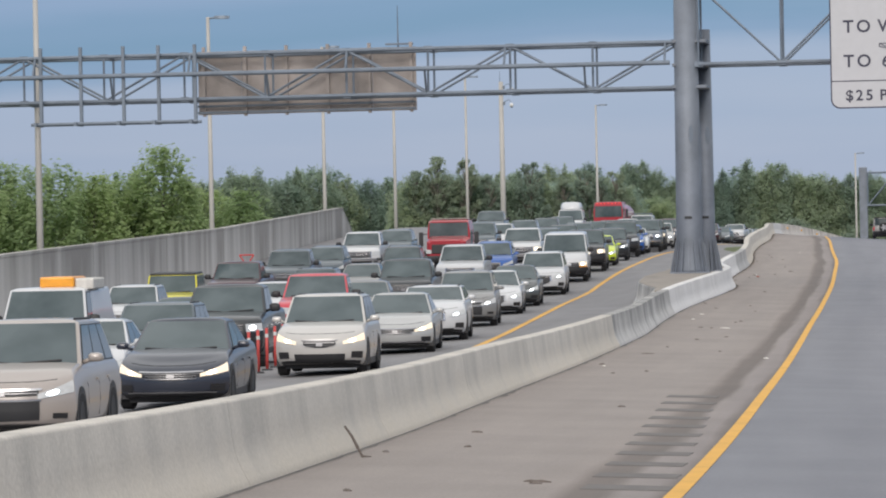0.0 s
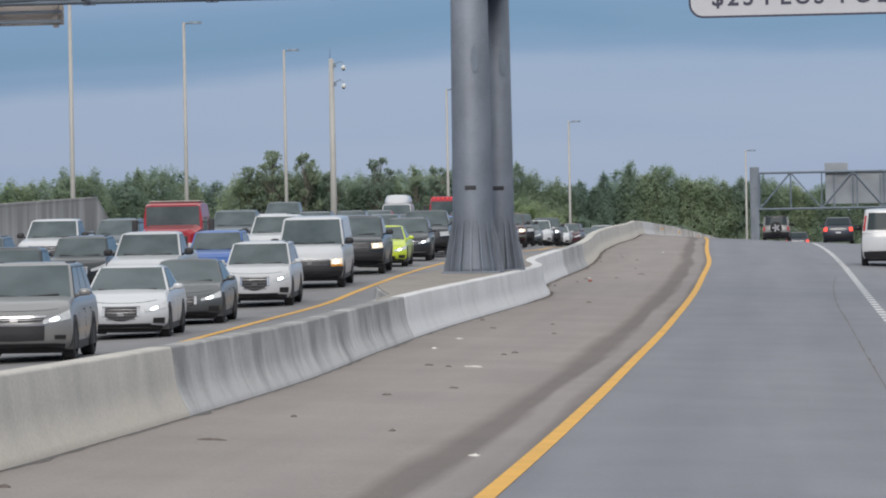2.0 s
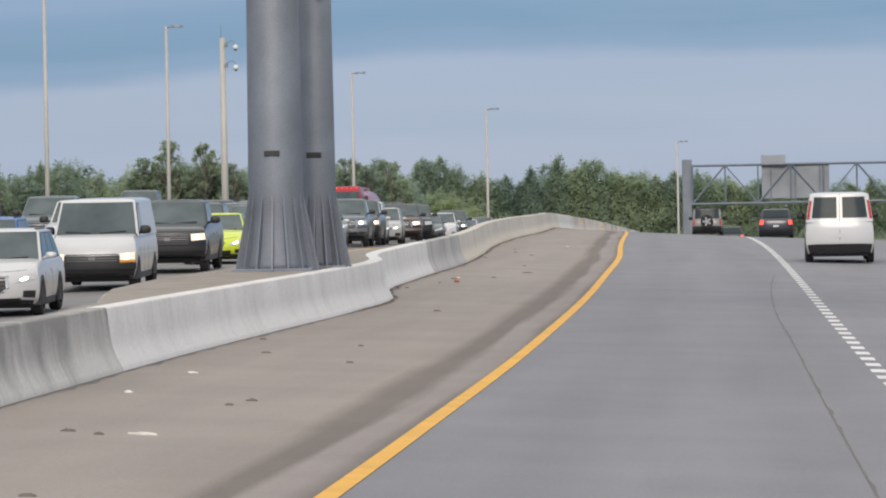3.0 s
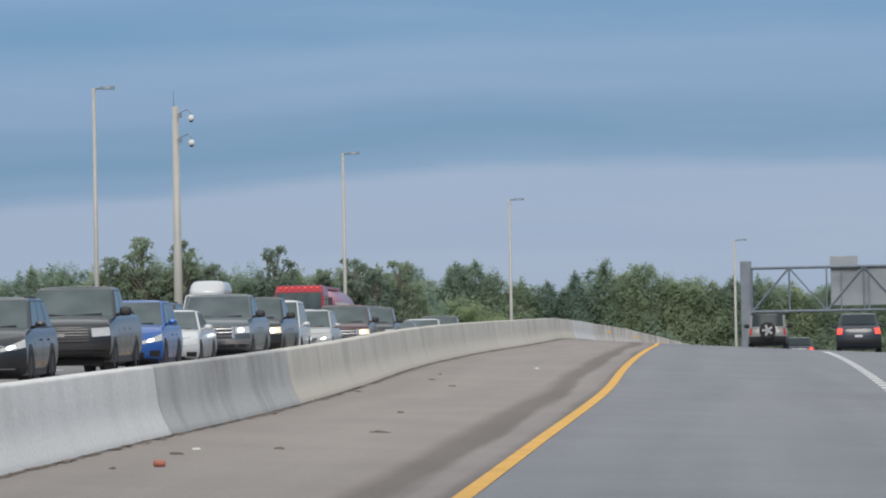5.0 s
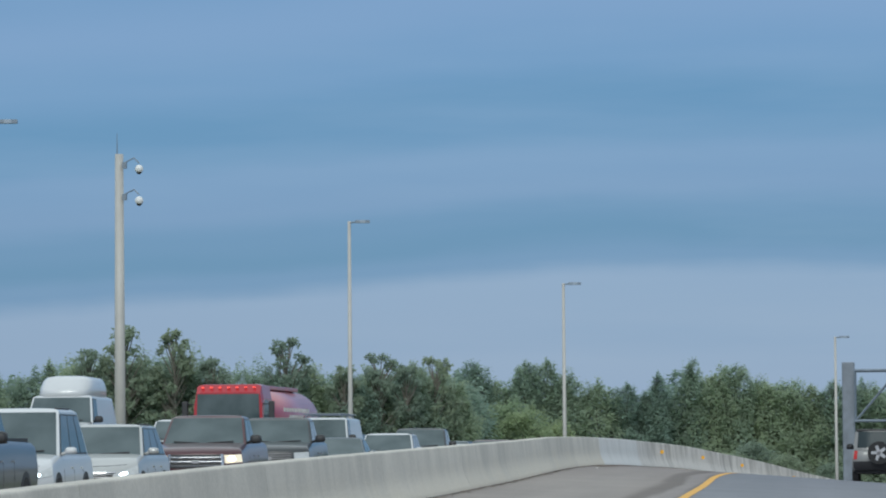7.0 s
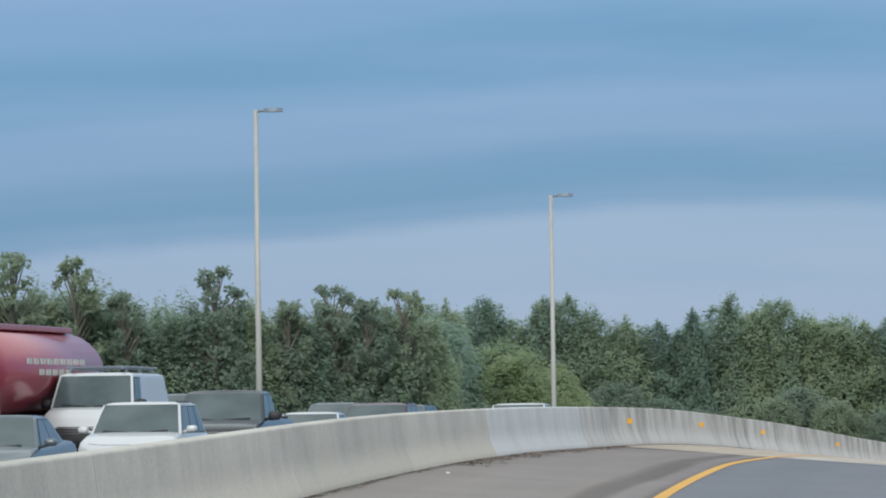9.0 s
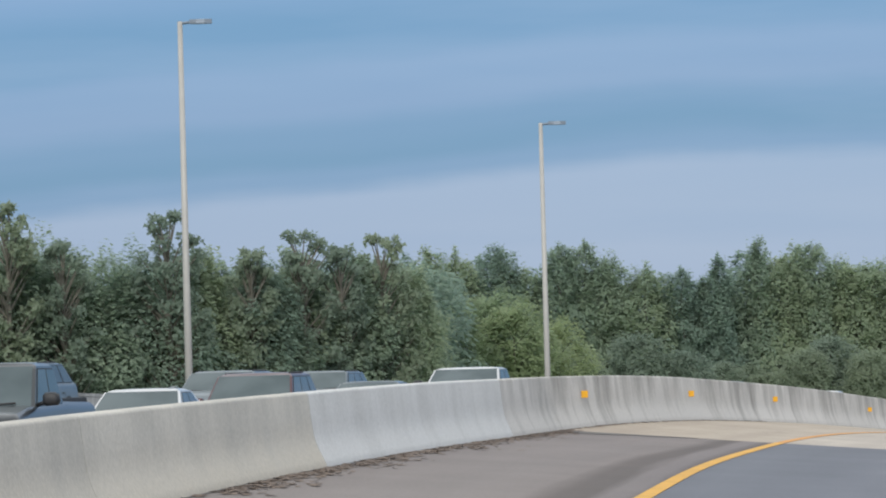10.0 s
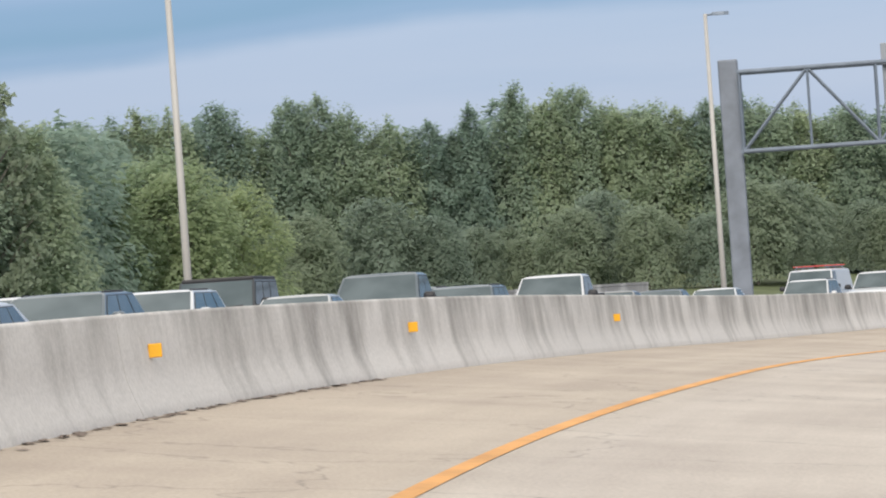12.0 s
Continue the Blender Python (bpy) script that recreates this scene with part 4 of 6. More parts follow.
def wheel(v, x, y, r, w=0.23):
    bm = bmesh.new()
    s = 1 if x > 0 else -1
    prof = [(0, r * 0.62), (0.0, r * 0.9), (0.03, r), (w - 0.03, r), (w, r * 0.9), (w, r * 0.62)]
    n = 20
    rings = [[(x - s * a, y + b * math.cos(i * math.tau / n), r + b * math.sin(i * math.tau / n)) for a, b in prof] for i in range(n)]
    vs = [[bm.verts.new(p) for p in q] for q in rings]
    for i in range(n):
        a, b = vs[i], vs[(i + 1) % n]
        for j in range(len(prof) - 1):
            bm.faces.new((a[j], a[j + 1], b[j + 1], b[j]))
    bmesh.ops.recalc_face_normals(bm, faces=bm.faces[:])
    t = part("wheel", bm, M["tyre"], v, smooth=False)
    bm = bmesh.new()
    for k in range(5):
        a = k * math.tau / 5
        d = Vector((0, math.cos(a), math.sin(a)))
        e = Vector((0, -math.sin(a), math.cos(a))) * 0.05
        c = Vector((x - s * 0.03, y, r))
        slab(bm, [c - e * 1.3, c + d * r * 0.62 - e, c + d * r * 0.62 + e, c + e * 1.3], (-s * 0.05, 0, 0))
    bmesh.ops.create_cone(bm, cap_ends=True, segments=16, radius1=r * 0.63, radius2=r * 0.63, depth=0.02, matrix=Matrix.Translation((x - s * 0.12, y, r)) @ pose(0, 0, 0, 0, 90, 0))
    part("rim", bm, M["rim"], t)


def vehicle(kind, colour, lamps="lamp_on", stretch=1.0, tall=1.0, rear=False, grille="", load="", style=0, rack="galv"):
    """A road vehicle: a curved lower body, a raked cabin, and glass, lamps and grille that follow them."""
    L, W, H, h0, h1, h2, cowl, wt, re, rb, R, fl, nose = KINDS[kind]
    H *= tall
    hw = W / 2
    paint = M["paint_" + colour]
    small = kind in ("sedan", "suv")
    on = "lit headlamps" if lamps != "lamp_off" else "unlit headlamps"
    what = {"": "", "rack": " and a ladder rack", "box": " and an orange roof box", "sign": " and a red triangle sign", "hightop": " and a raised white roof"}[load]
    v = thing("pickup_truck" if kind == "pickup" else "van" if kind == "van" else "off_road_car" if kind == "jeep" else kind + "_car", "%s %s with %s%s" % (COLOUR_WORD[colour], WORDS[kind], ("red tail lamps" if rear else on if not load else what[5:]), ""), CATS[kind], "halted traffic" if not rear else "traffic ahead")
    bow, pw = {"sedan": (0.50, 2.6), "suv": (0.40, 2.9), "pickup": (0.24, 3.6), "van": (0.28, 3.4), "jeep": (0.16, 5.0)}[kind]
    lean = {"sedan": ((0, 0.12, 0.3, 0.55, 0.75, 0.88, 0.96, 1), (0.14, 0.04, 0, 0, 0.04, 0.12, 0.26, 0.46)),
            "suv": ((0, 0.12, 0.3, 0.6, 0.8, 0.92, 0.98, 1), (0.13, 0.03, 0, 0, 0.03, 0.09, 0.18, 0.28)),
            "pickup": ((0, 0.1, 0.3, 0.6, 0.85, 0.95, 1), (0.10, 0.02, 0, 0, 0.02, 0.06, 0.15)),
            "van": ((0, 0.1, 0.3, 0.6, 0.85, 0.95, 1), (0.10, 0.02, 0, 0.02, 0.10, 0.2, 0.34)),
            "jeep": ((0, 0.1, 0.3, 0.6, 0.85, 0.95, 1), (0.10, 0.02, 0, 0.0, 0.01, 0.04, 0.10))}[kind]
    nose_in = lambda w: float(np.interp(w, *lean))
    side_in = lambda w: float(np.interp(w, (0, 0.15, 0.35, 0.6, 0.68, 0.8, 0.93, 1), (0.07, 0.02, 0, 0, 0.012, 0.02, 0.045, 0.10)))
    rear_in = lambda w: float(np.interp(w, (0, 0.2, 0.5, 0.8, 0.95, 1), (0.14, 0.02, 0, 0.02, 0.06, 0.12)))
    top = lambda y: float(np.interp(y, (0, 0.25, cowl * 0.6, cowl, cowl + 0.5, rb, L), (h0 - 0.03, h0, h0 + (h1 - h0) * 0.55, h1, h1 + 0.01, h2, h2 * 0.98)))
    foot = lambda y: float(np.interp(y, (0, 0.2, 0.5, L - 0.4, L), (nose, nose, fl, fl, fl + 0.08)))

    def at(x, y, w):
        return Vector((x, y, foot(y) + w * (top(y) - foot(y))))

    def prow(a, w):
        return at(a * (hw - side_in(w)), bow * abs(a) ** pw + nose_in(w), w)

    def stern(a, w):
        return at(a * (hw - side_in(w)), L - 0.16 * abs(a) ** 4 - rear_in(w), w)

    def flank(s, q, w):
        y0, y1 = bow + nose_in(w), L - 0.16 - rear_in(w)
        return at(s * (hw - side_in(w)), y0 + (y1 - y0) * q, w)

    A = (0, 0.3, 0.55, 0.72, 0.84, 0.92, 0.97, 1.0)
    across = [-a for a in A[::-1]] + list(A[1:])
    Q = (0.02, 0.06, 0.15, 0.25, 0.35, 0.5, 0.65, 0.8, 0.9, 0.96)
    WS = (0, 0.06, 0.12, 0.2, 0.35, 0.5, 0.62, 0.68, 0.8, 0.88, 0.93, 0.97, 1.0)
    bm = bmesh.new()
    rings = [[prow(a, w) for a in across] + [flank(1, q, w) for q in Q] + [stern(-a, w) for a in across] + [flank(-1, q, w) for q in Q[::-1]] for w in WS]
    vs = loft(bm, rings, caps=False)
    bm.faces.new(vs[0][::-1])
    # bonnet, roof base and deck: rows from one flank to the other
    na, nq = len(across), len(Q)
    lid = vs[-1]
    rows = [lid[:na]]
    for i in range(nq):
        r, l = lid[na + i], lid[na + nq + na + nq - 1 - i]
        mids = []
        for a in across[1:-1]:
            p = l.co.lerp(r.co, (a + 1) / 2)
            f = lid[across.index(a)].co
            p.y += (f.y - lid[0].co.y) * max(0, 1 - i / 4)
            p.z = top(p.y) + 0.035 * (1 - abs(a) ** 3)
            mids.append(bm.verts.new(p))
        rows.append([l] + mids + [r])
    rows.append(lid[na + nq:na + nq + na][::-1])
    for a, b in zip(rows, rows[1:]):
        for j in range(na - 1):
            bm.faces.new((a[j], a[j + 1], b[j + 1], b[j]))
    bmesh.ops.recalc_face_normals(bm, faces=bm.faces[:])
    part("body", bm, paint, v, smooth=True).data.set_sharp_from_angle(angle=radians(34))

    def patch(name, f, us, ws, mat, parent, lift=0.012, label="", flip=False):
        """A thin sheet that follows a surface f(u, w)."""
        bm = bmesh.new()
        e = 0.004
        out, inn = [], []
        for k, w in enumerate(ws):
            ro, ri = [], []
            for u in us:
                ww = w(u) if callable(w) else w
                p = f(u, ww)
                n = (f(u + e, ww) - f(u - e, ww)).cross(f(u, ww + e) - f(u, ww - e)).normalized()
                if flip:
                    n = -n
                ro.append(bm.verts.new(p + n * lift))
                ri.append(bm.verts.new(p - n * 0.012))
            out.append(ro), inn.append(ri)
        for a, b in zip(out, out[1:]):
            for j in range(len(us) - 1):
                bm.faces.new((a[j], a[j + 1], b[j + 1], b[j]))
        rim = lambda g: g[0] + [r[-1] for r in g[1:]] + g[-1][-2::-1] + [r[0] for r in g[-2:0:-1]]
        ro, ri = rim(out), rim(inn)
        for i in range(len(ro)):
            j = (i + 1) % len(ro)
            bm.faces.new((ro[j], ro[i], ri[i], ri[j]))
        bmesh.ops.recalc_face_normals(bm, faces=bm.faces[:])
        ob = part(name, bm, mat, parent, label, True)
        ob.data.set_sharp_from_angle(angle=radians(40))
        return ob

    def span(a, b, n):
        return [a + (b - a) * i / n for i in range(n + 1)]

    # cabin
    cb = hw * (0.93 if kind != "van" else 0.985)
    ct = hw * {"sedan": 0.70, "suv": 0.77, "pickup": 0.78, "van": 0.85, "jeep": 0.86}[kind]
    zb, zt = h1 - 0.05, H
    arch = 0.17 if kind != "jeep" else 0.05
    face0, face1 = (lambda a: cowl + arch * abs(a) ** 2.2 * 1.3), (lambda a: wt + arch * 0.8 * abs(a) ** 2.2)
    back0, back1 = (lambda a: rb - 0.12 * abs(a) ** 2.5), (lambda a: re - 0.12 * abs(a) ** 2.5)

    def shape(x0, y0, x1, y1, w):
        g = w + (0.03 * math.sin(math.pi * min(w, 1)) if small else 0.012 * math.sin(math.pi * min(w, 1)))
        return Vector((x0 + (x1 - x0) * w, y0 + (y1 - y0) * w, zb + (zt - zb) * min(g, 1)))

    screen = lambda a, w: shape(a * cb, face0(a), a * ct, face1(a), w)
    hatch = lambda a, w: shape(a * cb, back0(a), a * ct, back1(a), w)

    def pane(s):
        def f(q, w):
            y0, y1 = face0(1), back0(1)
            y2, y3 = face1(1), back1(1)
            return shape(s * cb, y0 + (y1 - y0) * q, s * ct, y2 + (y3 - y2) * q, w)
        return f

    cols = [-1, -0.95, -0.8, -0.5, 0, 0.5, 0.8, 0.95, 1]
    SQ = (0.015, 0.06, 0.2, 0.4, 0.6, 0.8, 0.94, 0.985)

    def loop(w):
        return [screen(a, w) for a in cols] + [pane(1)(q, w) for q in SQ] + [hatch(-a, w) for a in cols] + [pane(-1)(q, w) for q in SQ[::-1]]

    bm = bmesh.new()
    mid = (wt + re) / 2
    rings = [loop(w) for w in (0, 0.3, 0.6, 0.84, 0.92)]
    for k, z in ((0.985, 0.045), (0.93, 0.02), (0.8, 0.004), (0.4, -0.008)):
        rings.append([Vector((p.x * k, mid + (p.y - mid) * (k if k > 0.9 else k + 0.1), zt - z)) for p in loop(1.0)])
    loft(bm, rings)
    bmesh.ops.recalc_face_normals(bm, faces=bm.faces[:])
    part("cabin", bm, paint, v, smooth=True).data.set_sharp_from_angle(angle=radians(40))
    G = M["glass"]
    patch("windscreen", screen, span(-0.94, 0.94, 10), (0.06, 0.3, 0.6, 0.9), G, v)
    if rear and kind == "van":
        for s in (-1, 1):
            patch("rear_window", hatch, [s * q for q in span(0.09, 0.84, 4)], (0.14, 0.5, 0.84), M["privacy"], v, 0.03, flip=True)
        patch("door_gap", stern, (-0.008, 0.008), (0.36, 0.66, 0.97), M["trim"], v, 0.006, flip=True)
        patch("door_gap", hatch, (-0.008, 0.008), (0.02, 0.5, 0.94), M["trim"], v, 0.006, flip=True)
    else:
        patch("rear_window", hatch, span(-0.86, 0.86, 6), (0.10, 0.5, 0.90) if kind == "jeep" else (0.22, 0.5, 0.86), M["privacy"], v, 0.03, flip=True)
    for s in (-1, 1):
        bm = bmesh.new()
        a, b = screen(s * 0.1, 0.075), screen(s * 0.72, 0.12)
        tube(bm, a + Vector((0, -0.03, 0.02)), b + Vector((0, -0.03, 0.02)), 0.014, n=6)
        part("wiper", bm, M["trim"], v)
    spans = {"sedan": ((0.10, 0.47), (0.5, 0.86)), "suv": ((0.05, 0.36), (0.39, 0.70), (0.73, 0.95)), "pickup": ((0.06, 0.5), (0.54, 0.95)), "van": ((0.03, 0.2),), "jeep": ((0.03, 0.32), (0.36, 0.62), (0.66, 0.97))}[kind]
    if rear and kind == "van":
        spans = ((0.03, 0.2), (0.25, 0.48), (0.52, 0.72), (0.76, 0.96))
    patch("cowl_panel", screen, span(-0.97, 0.97, 8), (-0.02, 0.055), M["trim"], v, 0.010)
    if small and not rear:
        patch("bonnet_seam", prow, span(-0.8, 0.8, 8), (0.935, 0.942), M["trim"], v, 0.003)
    for s in (-1, 1):
        patch("window_surround", pane(s), span(spans[0][0] - 0.012, spans[-1][1] + 0.012, 4), (0.075, 0.45, 0.87), M["trim"], v, 0.006, flip=s < 0)
        for a, b in spans:
            patch("side_window", pane(s), span(a, b, 3), (0.1, 0.45, 0.84), G, v, flip=s < 0)
        bm = bmesh.new()
        big = 1.0 if small else 1.25
        c = Vector((s * (hw + 0.10 * big), cowl + 0.42, h1 + 0.08 * big))
        mx, mz = 0.105 * big, 0.062 * big * (1 if small else 1.3)
        loft(bm, [[c + Vector((s * mx * px * k, yy, mz * pz * k)) for px, pz in ((-1, -0.6), (-0.6, -1), (0.7, -0.9), (1, -0.3), (0.85, 0.7), (0.3, 1), (-0.7, 0.95), (-1, 0.5))] for yy, k in ((-0.07, 0.55), (-0.055, 0.82), (0.0, 0.98), (0.05, 1.0))])
        bmesh.ops.recalc_face_normals(bm, faces=bm.faces[:])
        tube(bm, (s * cb * 0.95, cowl + 0.45, h1), c, 0.03, n=6)
        part("wing_mirror", bm, paint if small else M["trim"], v, smooth=True)
        for yy in (cowl + 0.4, cowl + 1.4, cowl + 2.3):
            if yy < rb:
                q = (yy - bow) / (L - 0.16 - bow)
                patch("door_seam", lambda u, w, s=s: flank(s, u, w), (q - 0.0016, q + 0.0016), (0.16, 0.4, 0.65, 0.95), M["trim"], v, 0.004, flip=s < 0)
        bm = bmesh.new()
        box(bm, s * (hw - 0.06) - 0.03, s * (hw - 0.06) + 0.03, 1.4, L - 1.5, fl - 0.04, fl + 0.12, 0.02)
        part("sill", bm, M["trim"], v)
        for yy in (cowl + 1.25, cowl + 2.2):
            if yy < rb and kind != "van":
                bm = bmesh.new()
                box(bm, s * (hw - 0.0) - 0.02, s * (hw - 0.0) + 0.016, yy - 0.1, yy + 0.02, h1 * 0.78, h1 * 0.78 + 0.03)
                part("door_handle", bm, M["chrome"] if kind == "pickup" else paint, v)
    # wheels and arches
    fa, ra = 0.92 if kind != "van" else 0.85, L - (0.95 if kind != "pickup" else 1.2)
    for s in (-1, 1):
        for y in (fa, ra):
            bm = bmesh.new()
            n = 14
            rr = R + 0.06
            pts = [(s * (hw + 0.004), y + rr * math.cos(math.pi * i / n), R + rr * math.sin(math.pi * i / n)) for i in range(n + 1)]
            pts += [(s * (hw + 0.004), y - rr, fl - 0.02), (s * (hw + 0.004), y + rr, fl - 0.02)]
            slab(bm, pts, (-s * 0.2, 0, 0))
            part("wheel_arch", bm, M["trim"], v)
            wheel(v, s * (hw + 0.010), y, R)
    # nose
    if not rear:
        g0, g1, ga = {"sedan": (0.50, 0.74, 0.46), "suv": (0.52, 0.76, 0.46), "pickup": (0.42, 0.86, 0.58), "van": (0.40, 0.66, 0.60), "jeep": (0.42, 0.86, 0.52)}[kind]
        if small:
            g0, g1, ga = FRONTS[style][:3]
        dip = FRONTS[style][6] if small else 0.02
        taper = lambda u: g0 + dip * (abs(u) / ga) ** 2
        gr = patch("grille", prow, span(-ga, ga, 8), (taper, (g0 + g1) / 2, g1), M["trim"], v, 0.010)
        bright = M["chrome"] if grille == "chrome" else M["steel_bar"]
        if kind == "jeep":
            for i in range(7):
                a = (i - 3) * 0.145
                patch("bar", prow, (a - 0.045, a + 0.045), (g0, g1), paint, gr, 0.022)
        else:
            nb = (3 if grille == "chrome" else 5) if kind == "pickup" else (2, 1, 3, 4)[style] if small else 3
            for i in range(nb):
                w = g0 + (g1 - g0) * (i + 0.7) / (nb + 0.3)
                hgt = 0.013 if grille == "chrome" else 0.011
                k = ga * (0.96 if i == nb - 1 or not small else 0.84)
                patch("bar", prow, span(-k, k, 6), (w - hgt, w + hgt), bright, gr, 0.024)
            if grille == "chrome":
                for s in (-1, 1):
                    patch("bar", prow, (s * ga - 0.03, s * ga + 0.03), (g0, g1), bright, gr, 0.026)
        patch("emblem", prow, span(-0.07, 0.07, 2), ((g0 + g1) / 2 - 0.05, (g0 + g1) / 2 + 0.05), M["steel_bar"], gr, 0.034)
        i0, i1, iw = FRONTS[style][3:6] if small else (0.06, 0.2, 0.62)
        patch("lower_intake", prow, span(-iw, iw, 8), (lambda u: i0 + 0.04 * abs(u), i0 + (i1 - i0) * 0.35, i0 + (i1 - i0) * 0.6, i0 + (i1 - i0) * 0.8, i1), M["trim"], v, 0.016)
        if small:
            patch("lower_bumper", prow, span(-0.92, 0.92, 10), (0.01, 0.05, 0.09), M["trim"], v, 0.010)
            patch("grille_surround", prow, span(-ga - 0.04, ga + 0.04, 8), (g1, g1 + 0.035), M["chrome"] if style in (1, 2) else M["steel_bar"], gr, 0.02)
            if style == 1:
                patch("grille_surround", prow, span(-0.56, 0.56, 8), (i1 + 0.005, i1 + 0.04), M["chrome"], gr, 0.02)
            if style == 2:
                patch("chrome_strip", prow, span(-0.8, 0.8, 10), (0.115, 0.145), M["chrome"], v, 0.024)
            if style == 3:
                for s in (-1, 1):
                    patch("grille_surround", prow, (s * ga - 0.03, s * ga + 0.03), (lambda u: taper(ga) - 0.02, g1), M["chrome"], gr, 0.022)
        if kind == "van":
            patch("front_skirt", prow, span(-0.985, 0.985, 12), (0.0, 0.12, 0.3, 0.45, 0.62), M["trim"], v, 0.008)
        if small and style != 1:
            for s in (-1, 1):
                patch("air_duct", prow, [s * q for q in span(0.70, 0.93, 4)], (0.16, 0.25, 0.36), M["trim"], v, 0.010)
        if not small:
            patch("bumper", prow, span(-0.97, 0.97, 12), (0.2, 0.23, 0.34, 0.38), M["chrome"] if grille == "chrome" else M["trim"], v, 0.06)
        for s in (-1, 1):
            if kind == "jeep":
                c = prow(s * 0.68, 0.7)
                bm = bmesh.new()
                bmesh.ops.create_cone(bm, cap_ends=True, segments=16, radius1=0.11, radius2=0.10, depth=0.08, matrix=pose(c.x, c.y - 0.02, c.z, 90, 0, 0))
                part("headlamp", bm, M["lamp_off"], v)
                continue
            if small:
                u0, u1, b0, b1, t0, t1 = 0.52, 0.985, 0.60, 0.68, 0.70, 0.88
            elif kind == "pickup":
                u0, u1, b0, b1, t0, t1 = 0.63, 0.985, 0.58, 0.60, 0.84, 0.84
            else:
                u0, u1, b0, b1, t0, t1 = 0.64, 0.97, 0.46, 0.46, 0.66, 0.68
            m = lambda u, p, q: p + (q - p) * (u - u0) / (u1 - u0)
            lo, hi = (lambda u: m(abs(u), b0, b1)), (lambda u: m(abs(u), t0, t1))
            us = [s * q for q in span(u0, u1, 6)]
            hl = patch("headlamp", prow, us, (lo, lambda u: (lo(u) + hi(u)) / 2, hi), M["reflector_on" if lamps == "lamp_on" else "lamp_off"], v, 0.012)
            if lamps != "lamp_off":
                j0, j1 = (u0 + 0.12, u0 + 0.28) if small else (u0 + 0.07, u0 + 0.22)
                us = [s * q for q in span(j0, j1, 8)]
                c0 = (j0 + j1) / 2
                rnd = lambda u: 0.30 * max(0.02, 1 - abs((abs(u) - c0) / (j1 - c0)) ** 2.6) ** 0.5
                patch("bulb", prow, us, (lambda u: lo(u) + (hi(u) - lo(u)) * (0.5 - rnd(u)), lambda u: lo(u) + (hi(u) - lo(u)) * (0.5 + rnd(u))), M[lamps], hl, 0.022)
            if kind == "van":
                us = [s * q for q in span(0.64, 0.97, 4)]
                patch("turn_lamp", prow, us, (0.39, 0.45), M["amber"], v, 0.014)
            elif kind != "jeep":
                us = [s * q for q in span(0.72, 0.9, 3)]
                patch("fog_lamp", prow, us, (0.2, 0.3) if small else (0.1, 0.17), M["trim"], v, 0.012)
    # stern
    for s in (-1, 1):
        if kind == "van":
            patch("tail_lamp", hatch, [s * q for q in span(0.91, 0.98, 3)], (0.10, 0.4, 0.72), M["tail"], v, 0.03, flip=True)
            continue
        us = [s * q for q in span(0.82 if kind == "jeep" else 0.74, 0.94 if kind == "jeep" else 0.97, 3)]
        patch("tail_lamp", stern, us, (0.62, 0.75, 0.92) if small else (0.5, 0.7, 0.93), M["tail_on" if rear and colour == "navy" else "tail"], v, 0.014, flip=True)
    patch("rear_bumper", stern, span(-0.95, 0.95, 8), (0.0, 0.1, 0.24) if kind == "van" else (0.0, 0.2, 0.40) if kind == "jeep" else (0.12, 0.2, 0.34), M["trim"], v, 0.03, flip=True)
    if rear:
        patch("number_plate", stern, (-0.17, 0.17), (0.46, 0.58), M["plate"], v, 0.014, flip=True)
    bm = bmesh.new()
    box(bm, -hw * 0.82, hw * 0.82, 0.6, L - 0.4, fl - 0.08, fl + 0.05)
    part("underbody", bm, M["trim"], v)
    if kind == "suv":
        for s in (-1, 1):
            bm = bmesh.new()
            tube(bm, (s * ct * 0.88, wt + 0.3, H + 0.0), (s * ct * 0.88, re - 0.3, H + 0.0), 0.014, n=6)
            for yy in (wt + 0.3, re - 0.3):
                tube(bm, (s * ct * 0.88, yy, H - 0.06), (s * ct * 0.88, yy, H + 0.0), 0.014, n=6)
            part("roof_rail", bm, M["trim"], v)
    if kind == "pickup":
        bm = bmesh.new()
        box(bm, -hw * 0.84, hw * 0.84, rb + 0.1, L - 0.2, h2 - 0.02, h2 + 0.05)
        part("bed_cover", bm, M["trim"], v)
    if kind == "jeep":
        bm = bmesh.new()
        box(bm, -ct * 0.97, ct * 0.97, wt + 0.02, re - 0.02, H - 0.06, H + 0.03, 0.03)
        part("hardtop", bm, M["trim"], v, "black hardtop")
        bm = bmesh.new()
        bmesh.ops.create_cone(bm, cap_ends=True, segments=24, radius1=0.40, radius2=0.40, depth=0.24, matrix=pose(0, L + 0.10, 1.05, 90, 0, 0))
        sp = part("spare_wheel", bm, M["tyre"], v)
        for k in range(5):
            bm = bmesh.new()
            a = k * math.tau / 5
            d, e = Vector((math.cos(a), 0, math.sin(a))), Vector((-math.sin(a), 0, math.cos(a))) * 0.05
            c = Vector((0, L + 0.225, 1.05))
            slab(bm, [c - e * 1.3, c + d * 0.27 - e, c + d * 0.27 + e, c + e * 1.3], (0, 0.03, 0))
            part("spoke", bm, M["rim"], sp)
